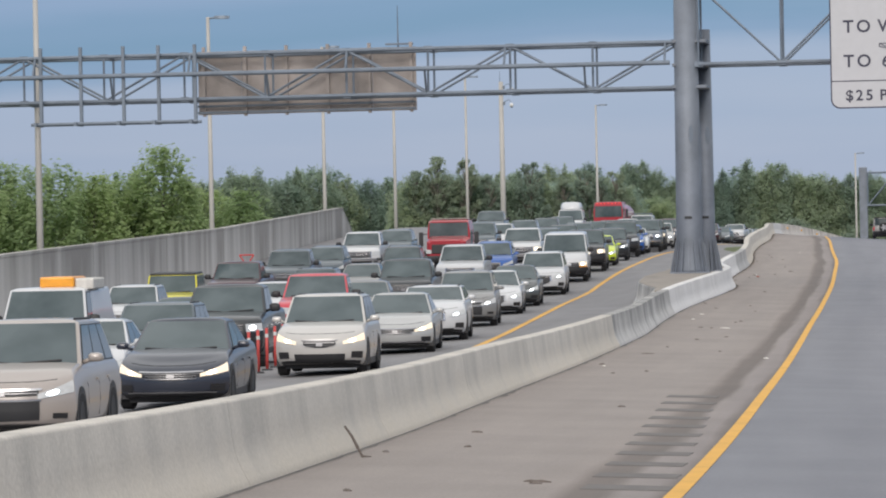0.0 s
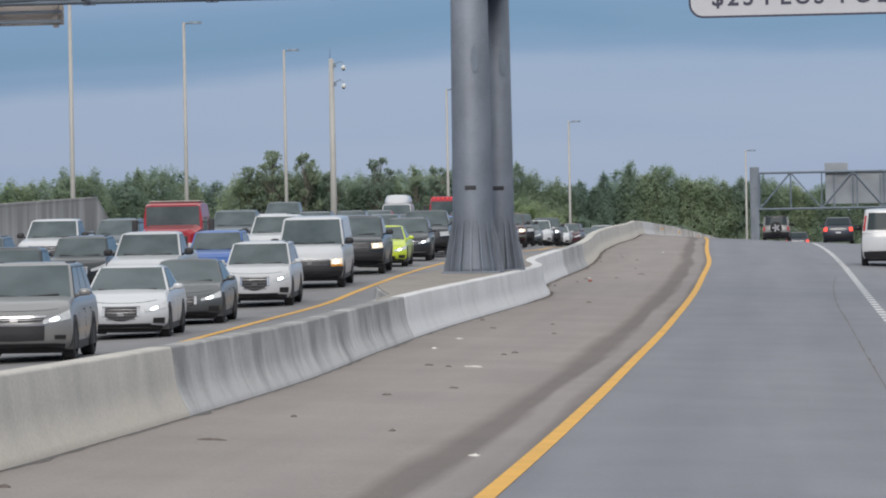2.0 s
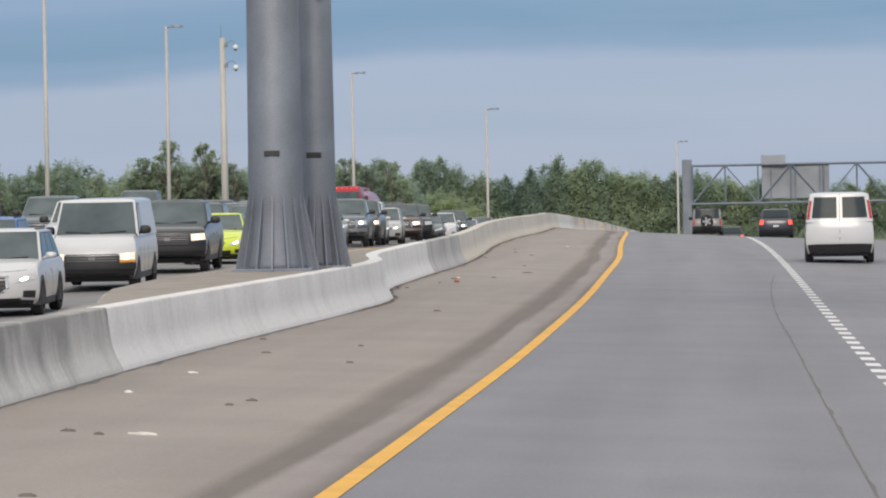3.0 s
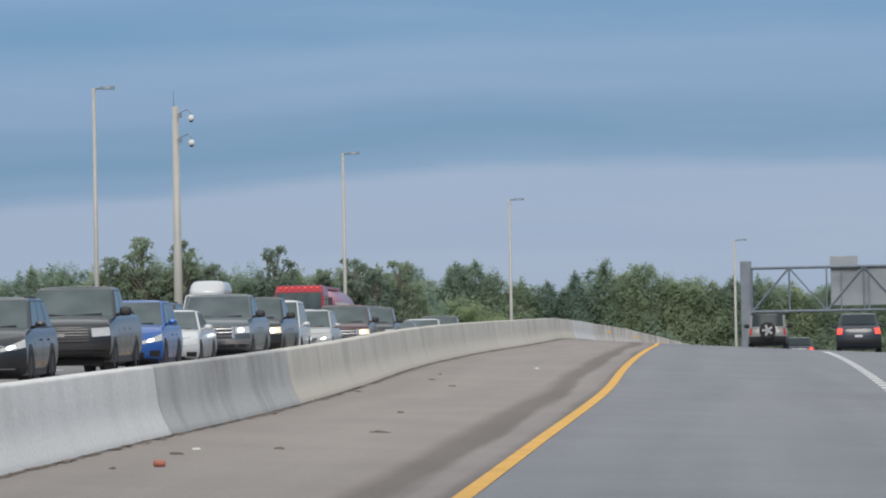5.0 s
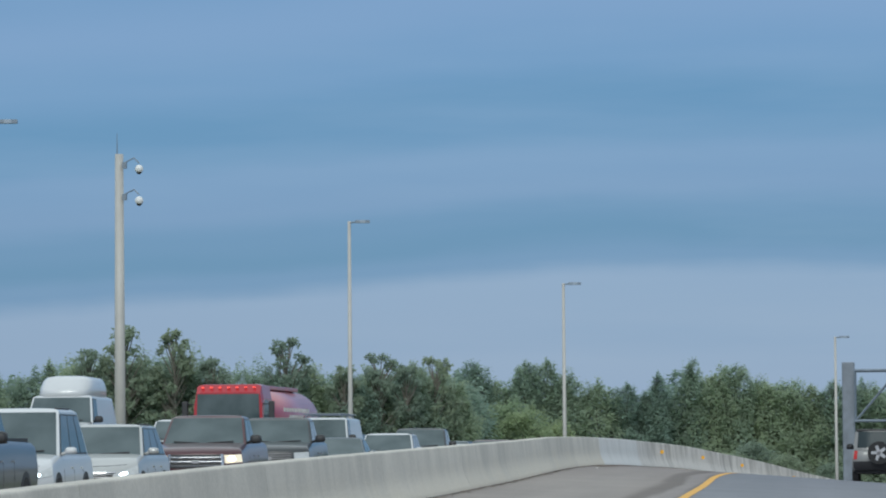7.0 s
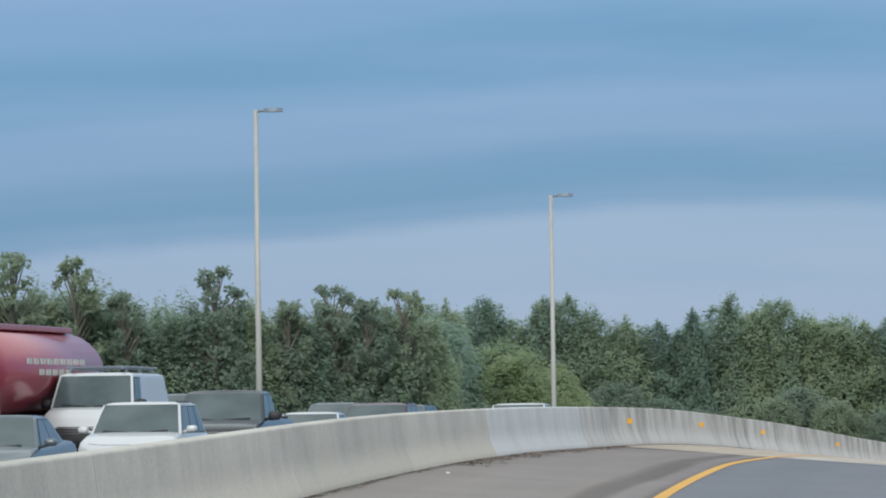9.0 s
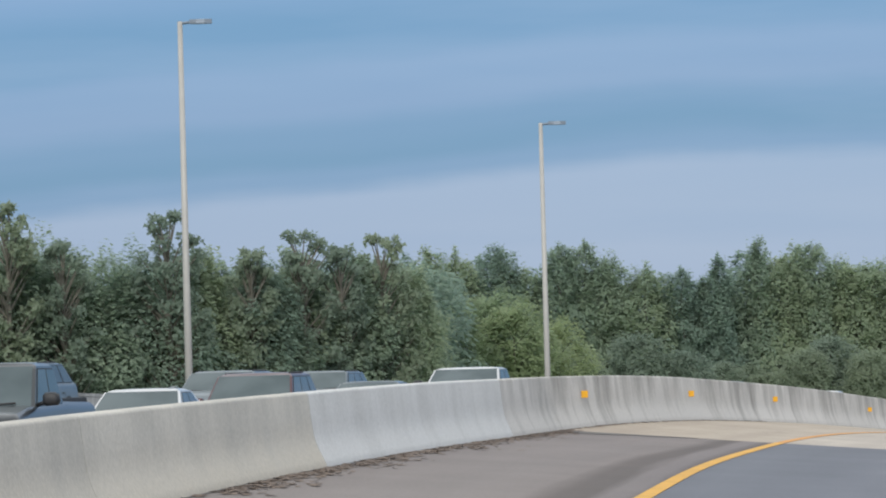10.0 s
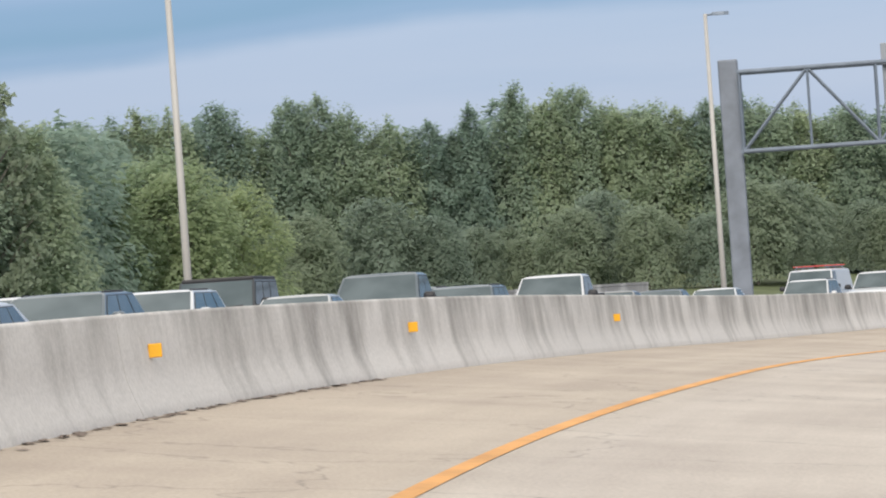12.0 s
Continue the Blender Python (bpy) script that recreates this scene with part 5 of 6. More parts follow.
    if load == "rack":
        for s in (-1, 1):
            bm = bmesh.new()
            tube(bm, (s * 0.6, wt + 0.2, H + 0.10), (s * 0.6, re - 0.1, H + 0.10), 0.03, n=6)
            for yy in (wt + 0.4, mid, re - 0.4):
                tube(bm, (s * 0.75, yy, H - 0.08), (s * 0.6, yy, H + 0.10), 0.025, n=6)
            part("rack_rail", bm, M["galv"], v)
        for yy in span(wt + 0.3, re - 0.3, 6):
            bm = bmesh.new()
            tube(bm, (-0.75, yy, H + 0.13), (0.75, yy, H + 0.13), 0.022, n=6)
            part("rack_bar", bm, M[rack], v)
    if load == "box":
        bm = bmesh.new()
        box(bm, -0.25, 0.55, wt + 0.5, wt + 2.4, H - 0.02, H + 0.24, 0.05)
        part("roof_box", bm, M["amber"], v, "orange roof box")
        bm = bmesh.new()
        box(bm, 0.56, 1.0, wt + 0.6, wt + 2.3, H - 0.06, H + 0.2, 0.04)
        part("roof_case", bm, M["pale"], v, "pale roof case")
    if load == "hightop":
        bm = bmesh.new()
        rings = []
        for z, k, f in ((-0.06, 0.97, 0.0), (0.2, 0.95, 0.25), (0.42, 0.88, 0.5), (0.54, 0.76, 0.75), (0.58, 0.5, 1.2)):
            ring = []
            for i in range(28):
                a = i * math.tau / 28
                ca, sa = math.cos(a), math.sin(a)
                ring.append((ct * k * math.copysign(abs(ca) ** 0.45, ca), (wt + re) / 2 + f * 0.35 + ((re - wt) / 2 - f * 0.4) * math.copysign(abs(sa) ** 0.45, sa), H + z))
            rings.append(ring)
        loft(bm, rings)
        bmesh.ops.recalc_face_normals(bm, faces=bm.faces[:])
        part("raised_roof", bm, paint, v, smooth=True)
    if load == "sign":
        bm = bmesh.new()
        c = Vector((0.1, rb + 0.4, H - 0.1))
        p = [c + Vector((-0.28, 0, 0.32)), c + Vector((0.28, 0, 0.32)), c + Vector((0, 0, -0.1))]
        for i in range(3):
            tube(bm, p[i], p[(i + 1) % 3], 0.03, n=6)
        tube(bm, p[2], (0.1, rb + 0.4, h2), 0.03, n=6)
        part("warning_triangle", bm, M["delineator"], v, "red triangular frame")
    return v


LANE = {1: 1.75, 2: 5.3, 3: 9.1, 4: 12.9}
made = {}


def put_car(kind, colour, lane, y, lamps="lamp_on", dx=0.0, **kw):
    x = far_x(y) - LANE[lane] + dx
    slope = (far_x(y + 4) - far_x(y)) / 4
    dz = opp_z(x, y + 4) - opp_z(x, y)
    m = pose(x, y, opp_z(x, y + 0.9), math.degrees(math.atan2(dz, 4)), 0, 1.7 - math.degrees(math.atan(slope)))
    if kind == "pickup" and colour in ("slate", "maroon", "white"):
        kw["grille"] = "chrome"
    if 336 < y < 386 and kind in ("suv", "pickup"):
        kw["tall"] = 0.92
    if kind in ("sedan", "suv"):
        kw["style"] = FRONT_AT.get(y, int(y * 7) % 4)
    key = (kind, colour, lamps, *sorted(kw.items()))
    if key in made:
        return copy_thing(made[key], m)
    v = vehicle(kind, colour, lamps, **kw)
    v.matrix_basis = m
    made[key] = v
    return v


ON, WH, OFF_ = "lamp_on", "lamp_white", "lamp_off"
for row in (
    # first lane
    ("suv", "tan", 1, 49.5, WH, -0.45), ("sedan", "navy", 1, 62.2, ON, -0.32), ("suv", "champagne", 1, 79.0, ON), ("sedan", "silver", 1, 94.0, ON),
    ("suv", "gray", 1, 116.8, WH), ("sedan", "white", 1, 130.0, WH), ("sedan", "graphite", 1, 139.5, WH), ("suv", "white", 1, 153.5, WH), ("van", "white", 1, 167.5, ON),
    ("pickup", "dark", 1, 181.5, ON), ("sedan", "lime", 1, 191.5, WH), ("suv", "dark", 1, 202, WH), ("pickup", "dark", 1, 211.5, OFF_), ("suv", "blue", 1, 219.5, WH),
    ("sedan", "white", 1, 225.6, OFF_), ("pickup", "slate", 1, 232.5, WH, 0.3), ("pickup", "dark", 1, 240.8, ON, 0.1), ("suv", "silver", 1, 255.2, WH), ("pickup", "maroon", 1, 267.8, ON), ("pickup", "dark", 1, 280, OFF_), ("sedan", "slate", 1, 293, OFF_),
    ("suv", "white", 1, 305.0, OFF_), ("pickup", "dark", 1, 313.2, WH), ("sedan", "white", 1, 323.4, OFF_), ("suv", "maroon", 1, 332.4, OFF_), ("sedan", "slate", 1, 342.5, OFF_), ("pickup", "white", 1, 353.0, OFF_), ("sedan", "white", 1, 360.6, OFF_),
    ("suv", "slate", 1, 366.4, OFF_), ("suv", "white", 1, 371.9, OFF_), ("sedan", "silver", 1, 382.4, OFF_), ("pickup", "slate", 1, 390.0, OFF_), ("suv", "slate", 1, 398.6, OFF_), ("pickup", "white", 1, 409.5, OFF_), ("sedan", "gray", 1, 417.6, OFF_),
    ("sedan", "slate", 1, 425, OFF_), ("sedan", "white", 1, 434, OFF_), ("suv", "white", 1, 449.5, OFF_), ("pickup", "white", 1, 461.5, OFF_),
    # second lane
    ("sedan", "white", 2, 70.5, OFF_), ("suv", "slate", 2, 78.6, OFF_), ("pickup", "dark", 2, 88.5, WH), ("pickup", "red", 2, 106.5, OFF_), ("sedan", "gray", 2, 120.5, OFF_), ("pickup", "dark", 2, 135.0, ON),
    ("suv", "blue", 2, 172.5, OFF_), ("pickup", "white", 2, 188.5, ON), ("suv", "slate", 2, 203, OFF_), ("suv", "dark", 2, 217, OFF_), ("suv", "slate", 2, 230, OFF_), ("suv", "dark", 2, 245, OFF_),
    ("suv", "dark", 2, 260, OFF_), ("suv", "white", 2, 287, OFF_), ("sedan", "slate", 2, 303, OFF_), ("suv", "slate", 2, 343.7, OFF_), ("suv", "slate", 2, 352.5, OFF_),
    ("sedan", "white", 2, 376, OFF_), ("jeep", "dark", 2, 390.5, OFF_), ("suv", "slate", 2, 409, OFF_),
    # third lane
    ("sedan", "slate", 3, 106, OFF_), ("sedan", "white", 3, 127.4, OFF_), ("suv", "slate", 3, 139, OFF_), ("sedan", "gray", 3, 153.3, OFF_), ("suv", "dark", 3, 169, OFF_),
    ("pickup", "slate", 3, 206, OFF_), ("suv", "white", 3, 219, OFF_), ("suv", "slate", 3, 236, OFF_), ("suv", "dark", 3, 252, OFF_), ("suv", "slate", 3, 268, OFF_), ("suv", "slate", 3, 340, OFF_),
    # fourth lane
    ("suv", "white", 4, 121.0, OFF_), ("jeep", "yellow", 4, 129.5, OFF_), ("pickup", "slate", 4, 159.4, OFF_), ("suv", "slate", 4, 172, OFF_), ("pickup", "white", 4, 185.5, OFF_), ("suv", "slate", 4, 200, OFF_), ("pickup", "slate", 4, 254, OFF_),
):
    put_car(*row)
put_car("van", "white", 3, 294, OFF_, -0.9, load="hightop")
put_car("suv", "white", 1, 248.6, WH, -0.25, tall=1.14)
put_car("suv", "white", 1, 103.5, WH, 0.05, tall=0.88)
put_car("pickup", "white", 2, 158.5, OFF_, -0.2, tall=1.0)
put_car("van", "white", 2, 322, OFF_, -1.15, load="rack")
put_car("van", "white", 2, 466, OFF_, load="rack", rack="delineator")
put_car("van", "white", 3, 86, OFF_, load="box")
put_car("pickup", "maroon", 4, 145, OFF_, load="sign")


def road_car(kind, colour, x, y, lamps=OFF_, **kw):
    v = vehicle(kind, colour, lamps, rear=True, **kw)
    dz = road_z(x, y + 3) - road_z(x, y)
    v.matrix_basis = pose(x, y, road_z(x, y) - 0.0, -math.degrees(math.atan2(dz, 3)), 0, 180)
    return v


road_car("jeep", "gray", -5.3, 326.0)
road_car("suv", "navy", -4.3, 366.0)
road_car("van", "white", 1.0, 201.0)
road_car("suv", "navy", -1.0, 300.0)


def heavy_truck(kind, lane, y, dx=0.0):
    """A red truck: hooded cab, and behind it a flat bed or a tank."""
    tank = kind == "tank"
    v = thing("tanker_truck" if tank else "flatbed_truck", "red tanker truck with rounded tank and lit roof markers" if tank else "red medium flatbed truck with a dark cab roof", "truck", "halted traffic")
    hw, cab0, H = (1.2 if tank else 1.04), (0.0 if tank else 1.35), (3.0 if tank else 2.5)
    fore = 0.3 if tank else 0.1
    P = M["paint_truckred"]
    if not tank:
        bm = bmesh.new()
        loft(bm, [[(-w, yy, 0.6), (w, yy, 0.6), (w, yy, z), (w * 0.8, yy, z + 0.12), (-w * 0.8, yy, z + 0.12), (-w, yy, z)] for yy, w, z in ((0, 0.8, 1.35), (0.15, 0.95, 1.42), (1.5, 1.05, 1.6))])
        part("hood", bm, P, v)
    bm = bmesh.new()
    z0 = 0.7 if tank else 0.8
    loft(bm, [[(-hw, yy, z0), (hw, yy, z0), (hw, yy, zt - 0.5), (hw * 0.93, yy, zt - 0.05), (hw * 0.8, yy, zt), (-hw * 0.8, yy, zt), (-hw * 0.93, yy, zt - 0.05), (-hw, yy, zt - 0.5)] for yy, zt in ((cab0, H - fore), (cab0 + 0.25, H - 0.02), (cab0 + 0.8, H), (cab0 + 1.9, H - 0.02), (cab0 + 2.0, H - 0.2))])
    c = part("cab", bm, P, v)
    bm = bmesh.new()
    slab(bm, [(-hw * 0.92, cab0 - 0.012, H - 1.25), (hw * 0.92, cab0 - 0.012, H - 1.25), (hw * 0.9, cab0 - 0.012, H - fore - 0.05), (-hw * 0.9, cab0 - 0.012, H - fore - 0.05)], (0, 0.02, 0))
    part("windscreen", bm, M["glass"], c)
    for s in (-1, 1):
        bm = bmesh.new()
        slab(bm, [(s * (hw + 0.008), cab0 + 0.25, H - 1.2), (s * (hw + 0.008), cab0 + 1.3, H - 1.2), (s * (hw + 0.008), cab0 + 1.2, H - 0.55), (s * (hw + 0.008), cab0 + 0.4, H - 0.55)], (-s * 0.01, 0, 0))
        part("side_window", bm, M["glass"], c)
        bm = bmesh.new()
        box(bm, s * (hw + 0.32) - 0.1, s * (hw + 0.32) + 0.1, cab0 - 0.05, cab0 + 0.1, H - 1.3, H - 0.6, 0.03)
        tube(bm, (s * hw, cab0 + 0.1, H - 0.7), (s * (hw + 0.3), cab0, H - 0.7), 0.02, n=6)
        part("wing_mirror", bm, M["trim"], v)
        bm = bmesh.new()
        box(bm, s * 0.85 - 0.14, s * 0.85 + 0.14, (cab0 if tank else 0) - 0.03, (cab0 if tank else 0) + 0.1, 0.85, 1.05, 0.03)
        part("headlamp", bm, M["lamp_off"], v)
    for x in (-0.9, -0.6, -0.3, 0, 0.3, 0.6, 0.9) if tank else ():
        bm = bmesh.new()
        box(bm, x - 0.05, x + 0.05, cab0 + 0.04, cab0 + 0.12, H - 0.14, H - 0.1, 0.012)
        part("roof_marker", bm, M["tail_on" if tank else "amber"], c)
    bm = bmesh.new()
    box(bm, -0.7, 0.7, (cab0 if tank else 0) - 0.05, (cab0 if tank else 0) + 0.05, 0.9 if tank else 0.85, 1.45 if tank else 1.3, 0.03)
    part("grille", bm, M["chrome" if tank else "trim"], v)
    bm = bmesh.new()
    box(bm, -hw, hw, (cab0 if tank else 0) - 0.15, (cab0 if tank else 0) + 0.1, 0.45, 0.75, 0.05)
    part("bumper", bm, M["trim"], v)
    bm = bmesh.new()
    box(bm, -0.45, 0.45, 0.8, 12.8 if tank else 7.4, 0.55, 0.85)
    part("chassis", bm, M["trim"], v)
    if not tank:
        bm = bmesh.new()
        box(bm, -hw * 0.85, hw * 0.85, cab0 + 0.3, cab0 + 1.8, H + 0.005, H + 0.06, 0.02)
        part("roof_cap", bm, M["panel"], v, "dull brown roof cap")
        bm = bmesh.new()
        box(bm, -1.2, 1.2, cab0 + 2.2, 7.6, 0.95, 1.1, 0.02)
        part("flat_bed", bm, M["trim"], v)
    else:
        bm = bmesh.new()
        rings = []
        for yy, k in ((2.4, 0.6), (2.5, 0.86), (2.75, 1.0), (12.2, 1.0), (12.5, 0.86), (12.6, 0.6)):
            rings.append([(1.2 * k * math.cos(a * math.tau / 24), yy, 1.9 + 1.02 * k * math.sin(a * math.tau / 24)) for a in range(24)])
        loft(bm, rings)
        t = part("tank", bm, M["paint_tank"], v, "faded red rounded tank", True)
        for i, (y0, y1, z) in enumerate(((4.6, 10.4, 2.15), (5.6, 8.8, 1.9))):
            for s in (-1, 1):
                n = 9 if i == 0 else 5
                for k in range(n):
                    bm = bmesh.new()
                    a = y0 + (y1 - y0) * k / n
                    xx = 1.2 * math.sqrt(max(0.05, 1 - ((z - 1.9) / 1.02) ** 2)) + 0.01
                    box(bm, s * xx - 0.01, s * xx + 0.01, a, a + (y1 - y0) / n * 0.7, z - 0.07, z + 0.07)
                    part("lettering_bar", bm, M["pale"], t)
        bm = bmesh.new()
        box(bm, -0.5, 0.5, 3.2, 11.8, 2.88, 3.02, 0.03)
        part("top_walkway", bm, M["paint_truckred"], v)
        bm = bmesh.new()
        box(bm, -1.25, 1.25, 12.6, 12.85, 0.9, 1.3, 0.05)
        part("rear_bumper", bm, M["chrome"], v)
    for s in (-1, 1):
        for yy in ((cab0 + 0.9, 10.2, 11.4) if tank else (1.1, 5.9)):
            wheel(v, s * 1.2, yy, 0.5, 0.3)
    x = far_x(y) - LANE[lane] + dx
    slope = (far_x(y + 4) - far_x(y)) / 4
    v.matrix_basis = pose(x, y, opp_z(x, y + 1), 0, 0, -math.degrees(math.atan(slope)))


heavy_truck("flat", 3, 186.5, 0.35)
heavy_truck("tank", 3, 316.5, 0.45)

# ---- trees ----
GROUND = -5.1


def leaf_cloud(verts, faces, rnd, c, r, n, leaf, out, tall=1.0):
    """n small leaf sprays over the outer skin of a clump at c, which turn outwards and up like a canopy does."""
    for q in range(n):
        d = Vector((rnd.gauss(0, 1), rnd.gauss(0, 1), rnd.gauss(0, 1) + 0.25)).normalized()
        far = rnd.uniform(0.35, 1.0) * rnd.uniform(0.85, 1.35)
        p = c + Vector((d.x * r, d.y * r, d.z * r * tall)) * far
        s = leaf * rnd.uniform(0.6, 1.25)
        n3 = (d * 0.2 + out * 0.7 + Vector((rnd.gauss(0, 0.45), rnd.gauss(0, 0.45), 0.3 + rnd.gauss(0, 0.35)))).normalized()
        u = n3.cross(Vector((rnd.gauss(0, 1), rnd.gauss(0, 1), rnd.gauss(0, 1)))).normalized()
        w = n3.cross(u)
        k = len(verts)
        verts += [p - u * s, p + w * s * 0.8, p + u * s * 0.8 - w * s * 0.5]
        faces.append((k, k + 1, k + 2))


def crown_nodes(rnd, count, height, spread, low, size, peak=0.5):
    """Places for clumps over the skin of a crown with a domed, uneven top: (place, radius, way out)."""
    res = []
    for i in range(count):
        u = (i + rnd.random()) / count
        k = 1.0 if u < 0.35 else max(0.12, 1 - ((u - 0.35) / 0.65) ** 2) ** peak
        a, q = rnd.random() * math.tau, (1 - 0.5 * rnd.random() ** 2)
        r = size * rnd.uniform(0.75, 1.25) * (1 - 0.4 * u)
        wide = max(0.0, spread * k - r * 0.7) * q * (0.85 + 0.15 * rnd.random())
        d = Vector((math.cos(a), math.sin(a), 0))
        z = height * (low + (1 - low) * u)
        res.append((d * wide + Vector((0, 0, min(max(z, r * 0.6), height - r * 0.8))), r, (d * (1 - 0.6 * u) + Vector((0, 0, 0.9 * u))).normalized()))
    return res


def fuzzy_crown(verts, faces, rnd, at, height, spread, n, leaf, peak, low=0.05):
    """Leaf sprays over the ragged skin of a dense crown: lobes, hollows and loose tips at several scales."""
    seed = rnd.uniform(0, 90)
    for q in range(n):
        u, a = rnd.random() ** 0.9, rnd.random() * math.tau
        ca, sa = math.cos(a), math.sin(a)
        k = 1.0 if u < 0.45 else max(0.1, 1 - ((u - 0.45) / 0.55) ** 2.6) ** peak
        w = Vector((ca * 1.3, sa * 1.3, u * height * 0.34 + seed))
        lobe = noise.noise(w) * 0.55 + noise.noise(w * 2.7) * 0.34
        rise = noise.noise(Vector((ca * k * 2.4 + seed, sa * k * 2.4, 7.7)))
        rad = spread * k * (0.88 + lobe) - min(rnd.expovariate(2.2), 1.6) + (rnd.uniform(0, 0.5) if rnd.random() < 0.12 else 0)
        z = height * (low + (1 - low) * u) * (0.975 + 0.13 * rise * u) + rnd.gauss(0, 0.2)
        p = at + Vector((ca * rad, sa * rad, max(0.2, z)))
        s = leaf * rnd.uniform(0.6, 1.25)
        n3 = Vector((ca * (1.1 - u) + rnd.gauss(0, 0.3), sa * (1.1 - u) + rnd.gauss(0, 0.3), 0.4 + 0.6 * u + rnd.gauss(0, 0.25))).normalized()
        e = n3.cross(Vector((rnd.gauss(0, 1), rnd.gauss(0, 1), rnd.gauss(0, 1)))).normalized()
        f = n3.cross(e)
        i = len(verts)
        verts += [p - e * s, p + f * s * 0.8, p + e * s * 0.8 - f * s * 0.5]
        faces.append((i, i + 1, i + 2))


def crown_mesh(verts, faces, mat, name="crown"):
    me = bpy.data.meshes.new(name)
    me.from_pydata([tuple(v) for v in verts], [], faces)
    me.materials.append(mat)
    return me


def tree_template(seed, height, spread, leaf, mat, label, clumps=60, per=84, size=0.95, peak=0.5, open_crown=False, fuzz=9500):
    """A tapered trunk with limbs, and a crown of many leaf clumps."""
    rnd = random.Random(seed)
    t = thing("tree", label, "tree", "wood behind the highway")
    bm = bmesh.new()
    th = height * (0.86 if open_crown else 0.8)
    bend = Vector((rnd.uniform(-0.3, 0.3), rnd.uniform(-0.3, 0.3), th * 0.5))
    tube(bm, (0, 0, -0.5), bend, height * 0.018, height * 0.012, 8)
    tube(bm, bend, (0, 0, th), height * 0.012, height * 0.004, 8)
    nodes = crown_nodes(rnd, clumps, height, spread, 0.34 if open_crown else 0.06, size, peak)
    for c, r, d in nodes[:: 1 if open_crown else 4]:
        tube(bm, (0, 0, min(max(0.8, c.z - height * 0.12), th)), c, height * 0.0042, height * 0.0016, 5)
    part("trunk", bm, M["bark"], t)
    verts, faces = [], []
    if open_crown:
        for c, r, d in nodes:
            leaf_cloud(verts, faces, rnd, c, r, int(per * (r / size) ** 1.6) + 20, leaf, d * 0.4, 0.85)
    else:
        fuzzy_crown(verts, faces, rnd, Vector((0, 0, 0)), height, spread, fuzz, leaf, peak)
        # loose boughs that break the outline of the upper crown
        for c, r, d in nodes[int(clumps * 0.45)::3]:
            leaf_cloud(verts, faces, rnd, c + Vector((d.x * 0.4, d.y * 0.4, -0.55)), r * 0.65, int(70 * (0.25 / leaf) ** 1.5), leaf * 0.9, d, 1.15)
    cr = new("crown", crown_mesh(verts, faces, mat))
    cr.parent = t
    return t


WOOD = "leafy green broadleaf tree in the dense wood"
TREES = [tree_template(k, 14.0, w, 0.19, M["leaf"], WOOD, size=z, peak=p, fuzz=12500) for k, w, z, p in ((1, 3.6, 0.95, 0.42), (2, 3.1, 0.85, 0.5), (3, 4.0, 1.0, 0.36), (4, 2.7, 0.8, 0.55), (5, 3.6, 0.9, 0.45))]
EDGE_TREES = [tree_template(k, 14.0, w, 0.16, M["leaf"], "dark green leafy tree at the near edge of the wood", size=0.8, peak=p, fuzz=17000) for k, w, p in ((31, 3.2, 0.4), (32, 3.7, 0.34), (33, 2.8, 0.45))]
FRESH = [tree_template(k, 13.0, w, 0.22, M["leaf_fresh"], "fresh green leafy tree above the retaining wall", size=1.0, peak=p) for k, w, p in ((21, 3.7, 0.36), (22, 3.2, 0.42))]
PALE_TREE = tree_template(8, 10.5, 3.0, 0.15, M["leaf_pale"], "yellow-green leafy young tree in the wood", peak=0.4, fuzz=12000)
BUSH = tree_template(6, 7.5, 3.4, 0.2, M["leaf_dark"], "low bushy young tree at the wood edge", fuzz=7000)
THIN = [tree_template(k, 16.0, w, 0.2, M["leaf_dark"], "tall sparse tree with open clumps of dark leaves", clumps=74, per=46, size=0.72, peak=0.42, open_crown=True) for k, w in ((7, 3.0), (9, 2.4))]
used = set()


def plant(tpl, x, y, s, a, sz=None):
    sz = sz or s
    if tpl not in used:
        used.add(tpl)
        c = tpl
        c.matrix_basis = pose(x, y, GROUND, 0, 0, a)
    else:
        c = copy_thing(tpl, pose(x, y, GROUND, 0, 0, a))
    c.scale = (s, s, sz)
    return c


tall_of = {k: 14.0 for k in TREES + EDGE_TREES} | {k: 13.0 for k in FRESH} | {BUSH: 7.5}
wood = random.Random(11)
# how high the wood stands, along each of its three edges
FAR_EDGE = smooth_line([-165, -112, -78, -40, 0, 45, 110], [556, 603, 645, 664, 672, 664, 640])
FAR_TOP = smooth_line([-165, -112.6, -110, -106.6, -102, -99, -96.5, -90, -75, -62, -59, -57.1, -55, -53, -50, -47.5, -43, -41, -39.4, -37.4, -33.5, -29, -26.5, -23.5, -20, -15.7, -11, -5, 45, 110],
                      [12.5, 12, 12.8, 11.4, 13.0, 13.6, 10.9, 11.4, 11.5, 12.8, 12.3, 10.3, 12.0, 13.3, 12.6, 11.1, 10.9, 9.4, 8.6, 12.9, 12.3, 12.4, 11.1, 11.2, 10.0, 10.6, 10.0, 9.3, 9.0, 9.0])
NEAR_EDGE = smooth_line([-64, -58, -48, -41, -37], [442, 446, 452, 460, 468])
NEAR_TOP = smooth_line([-64, -58, -53, -50.5, -48, -46, -43, -40, -37.5], [7.6, 8.4, 8.5, 7.6, 8.0, 7.6, 8.0, 7.8, 7.0])
CLUMP_EDGE = smooth_line([-95, -80, -60, -44], [232, 236, 245, 262])
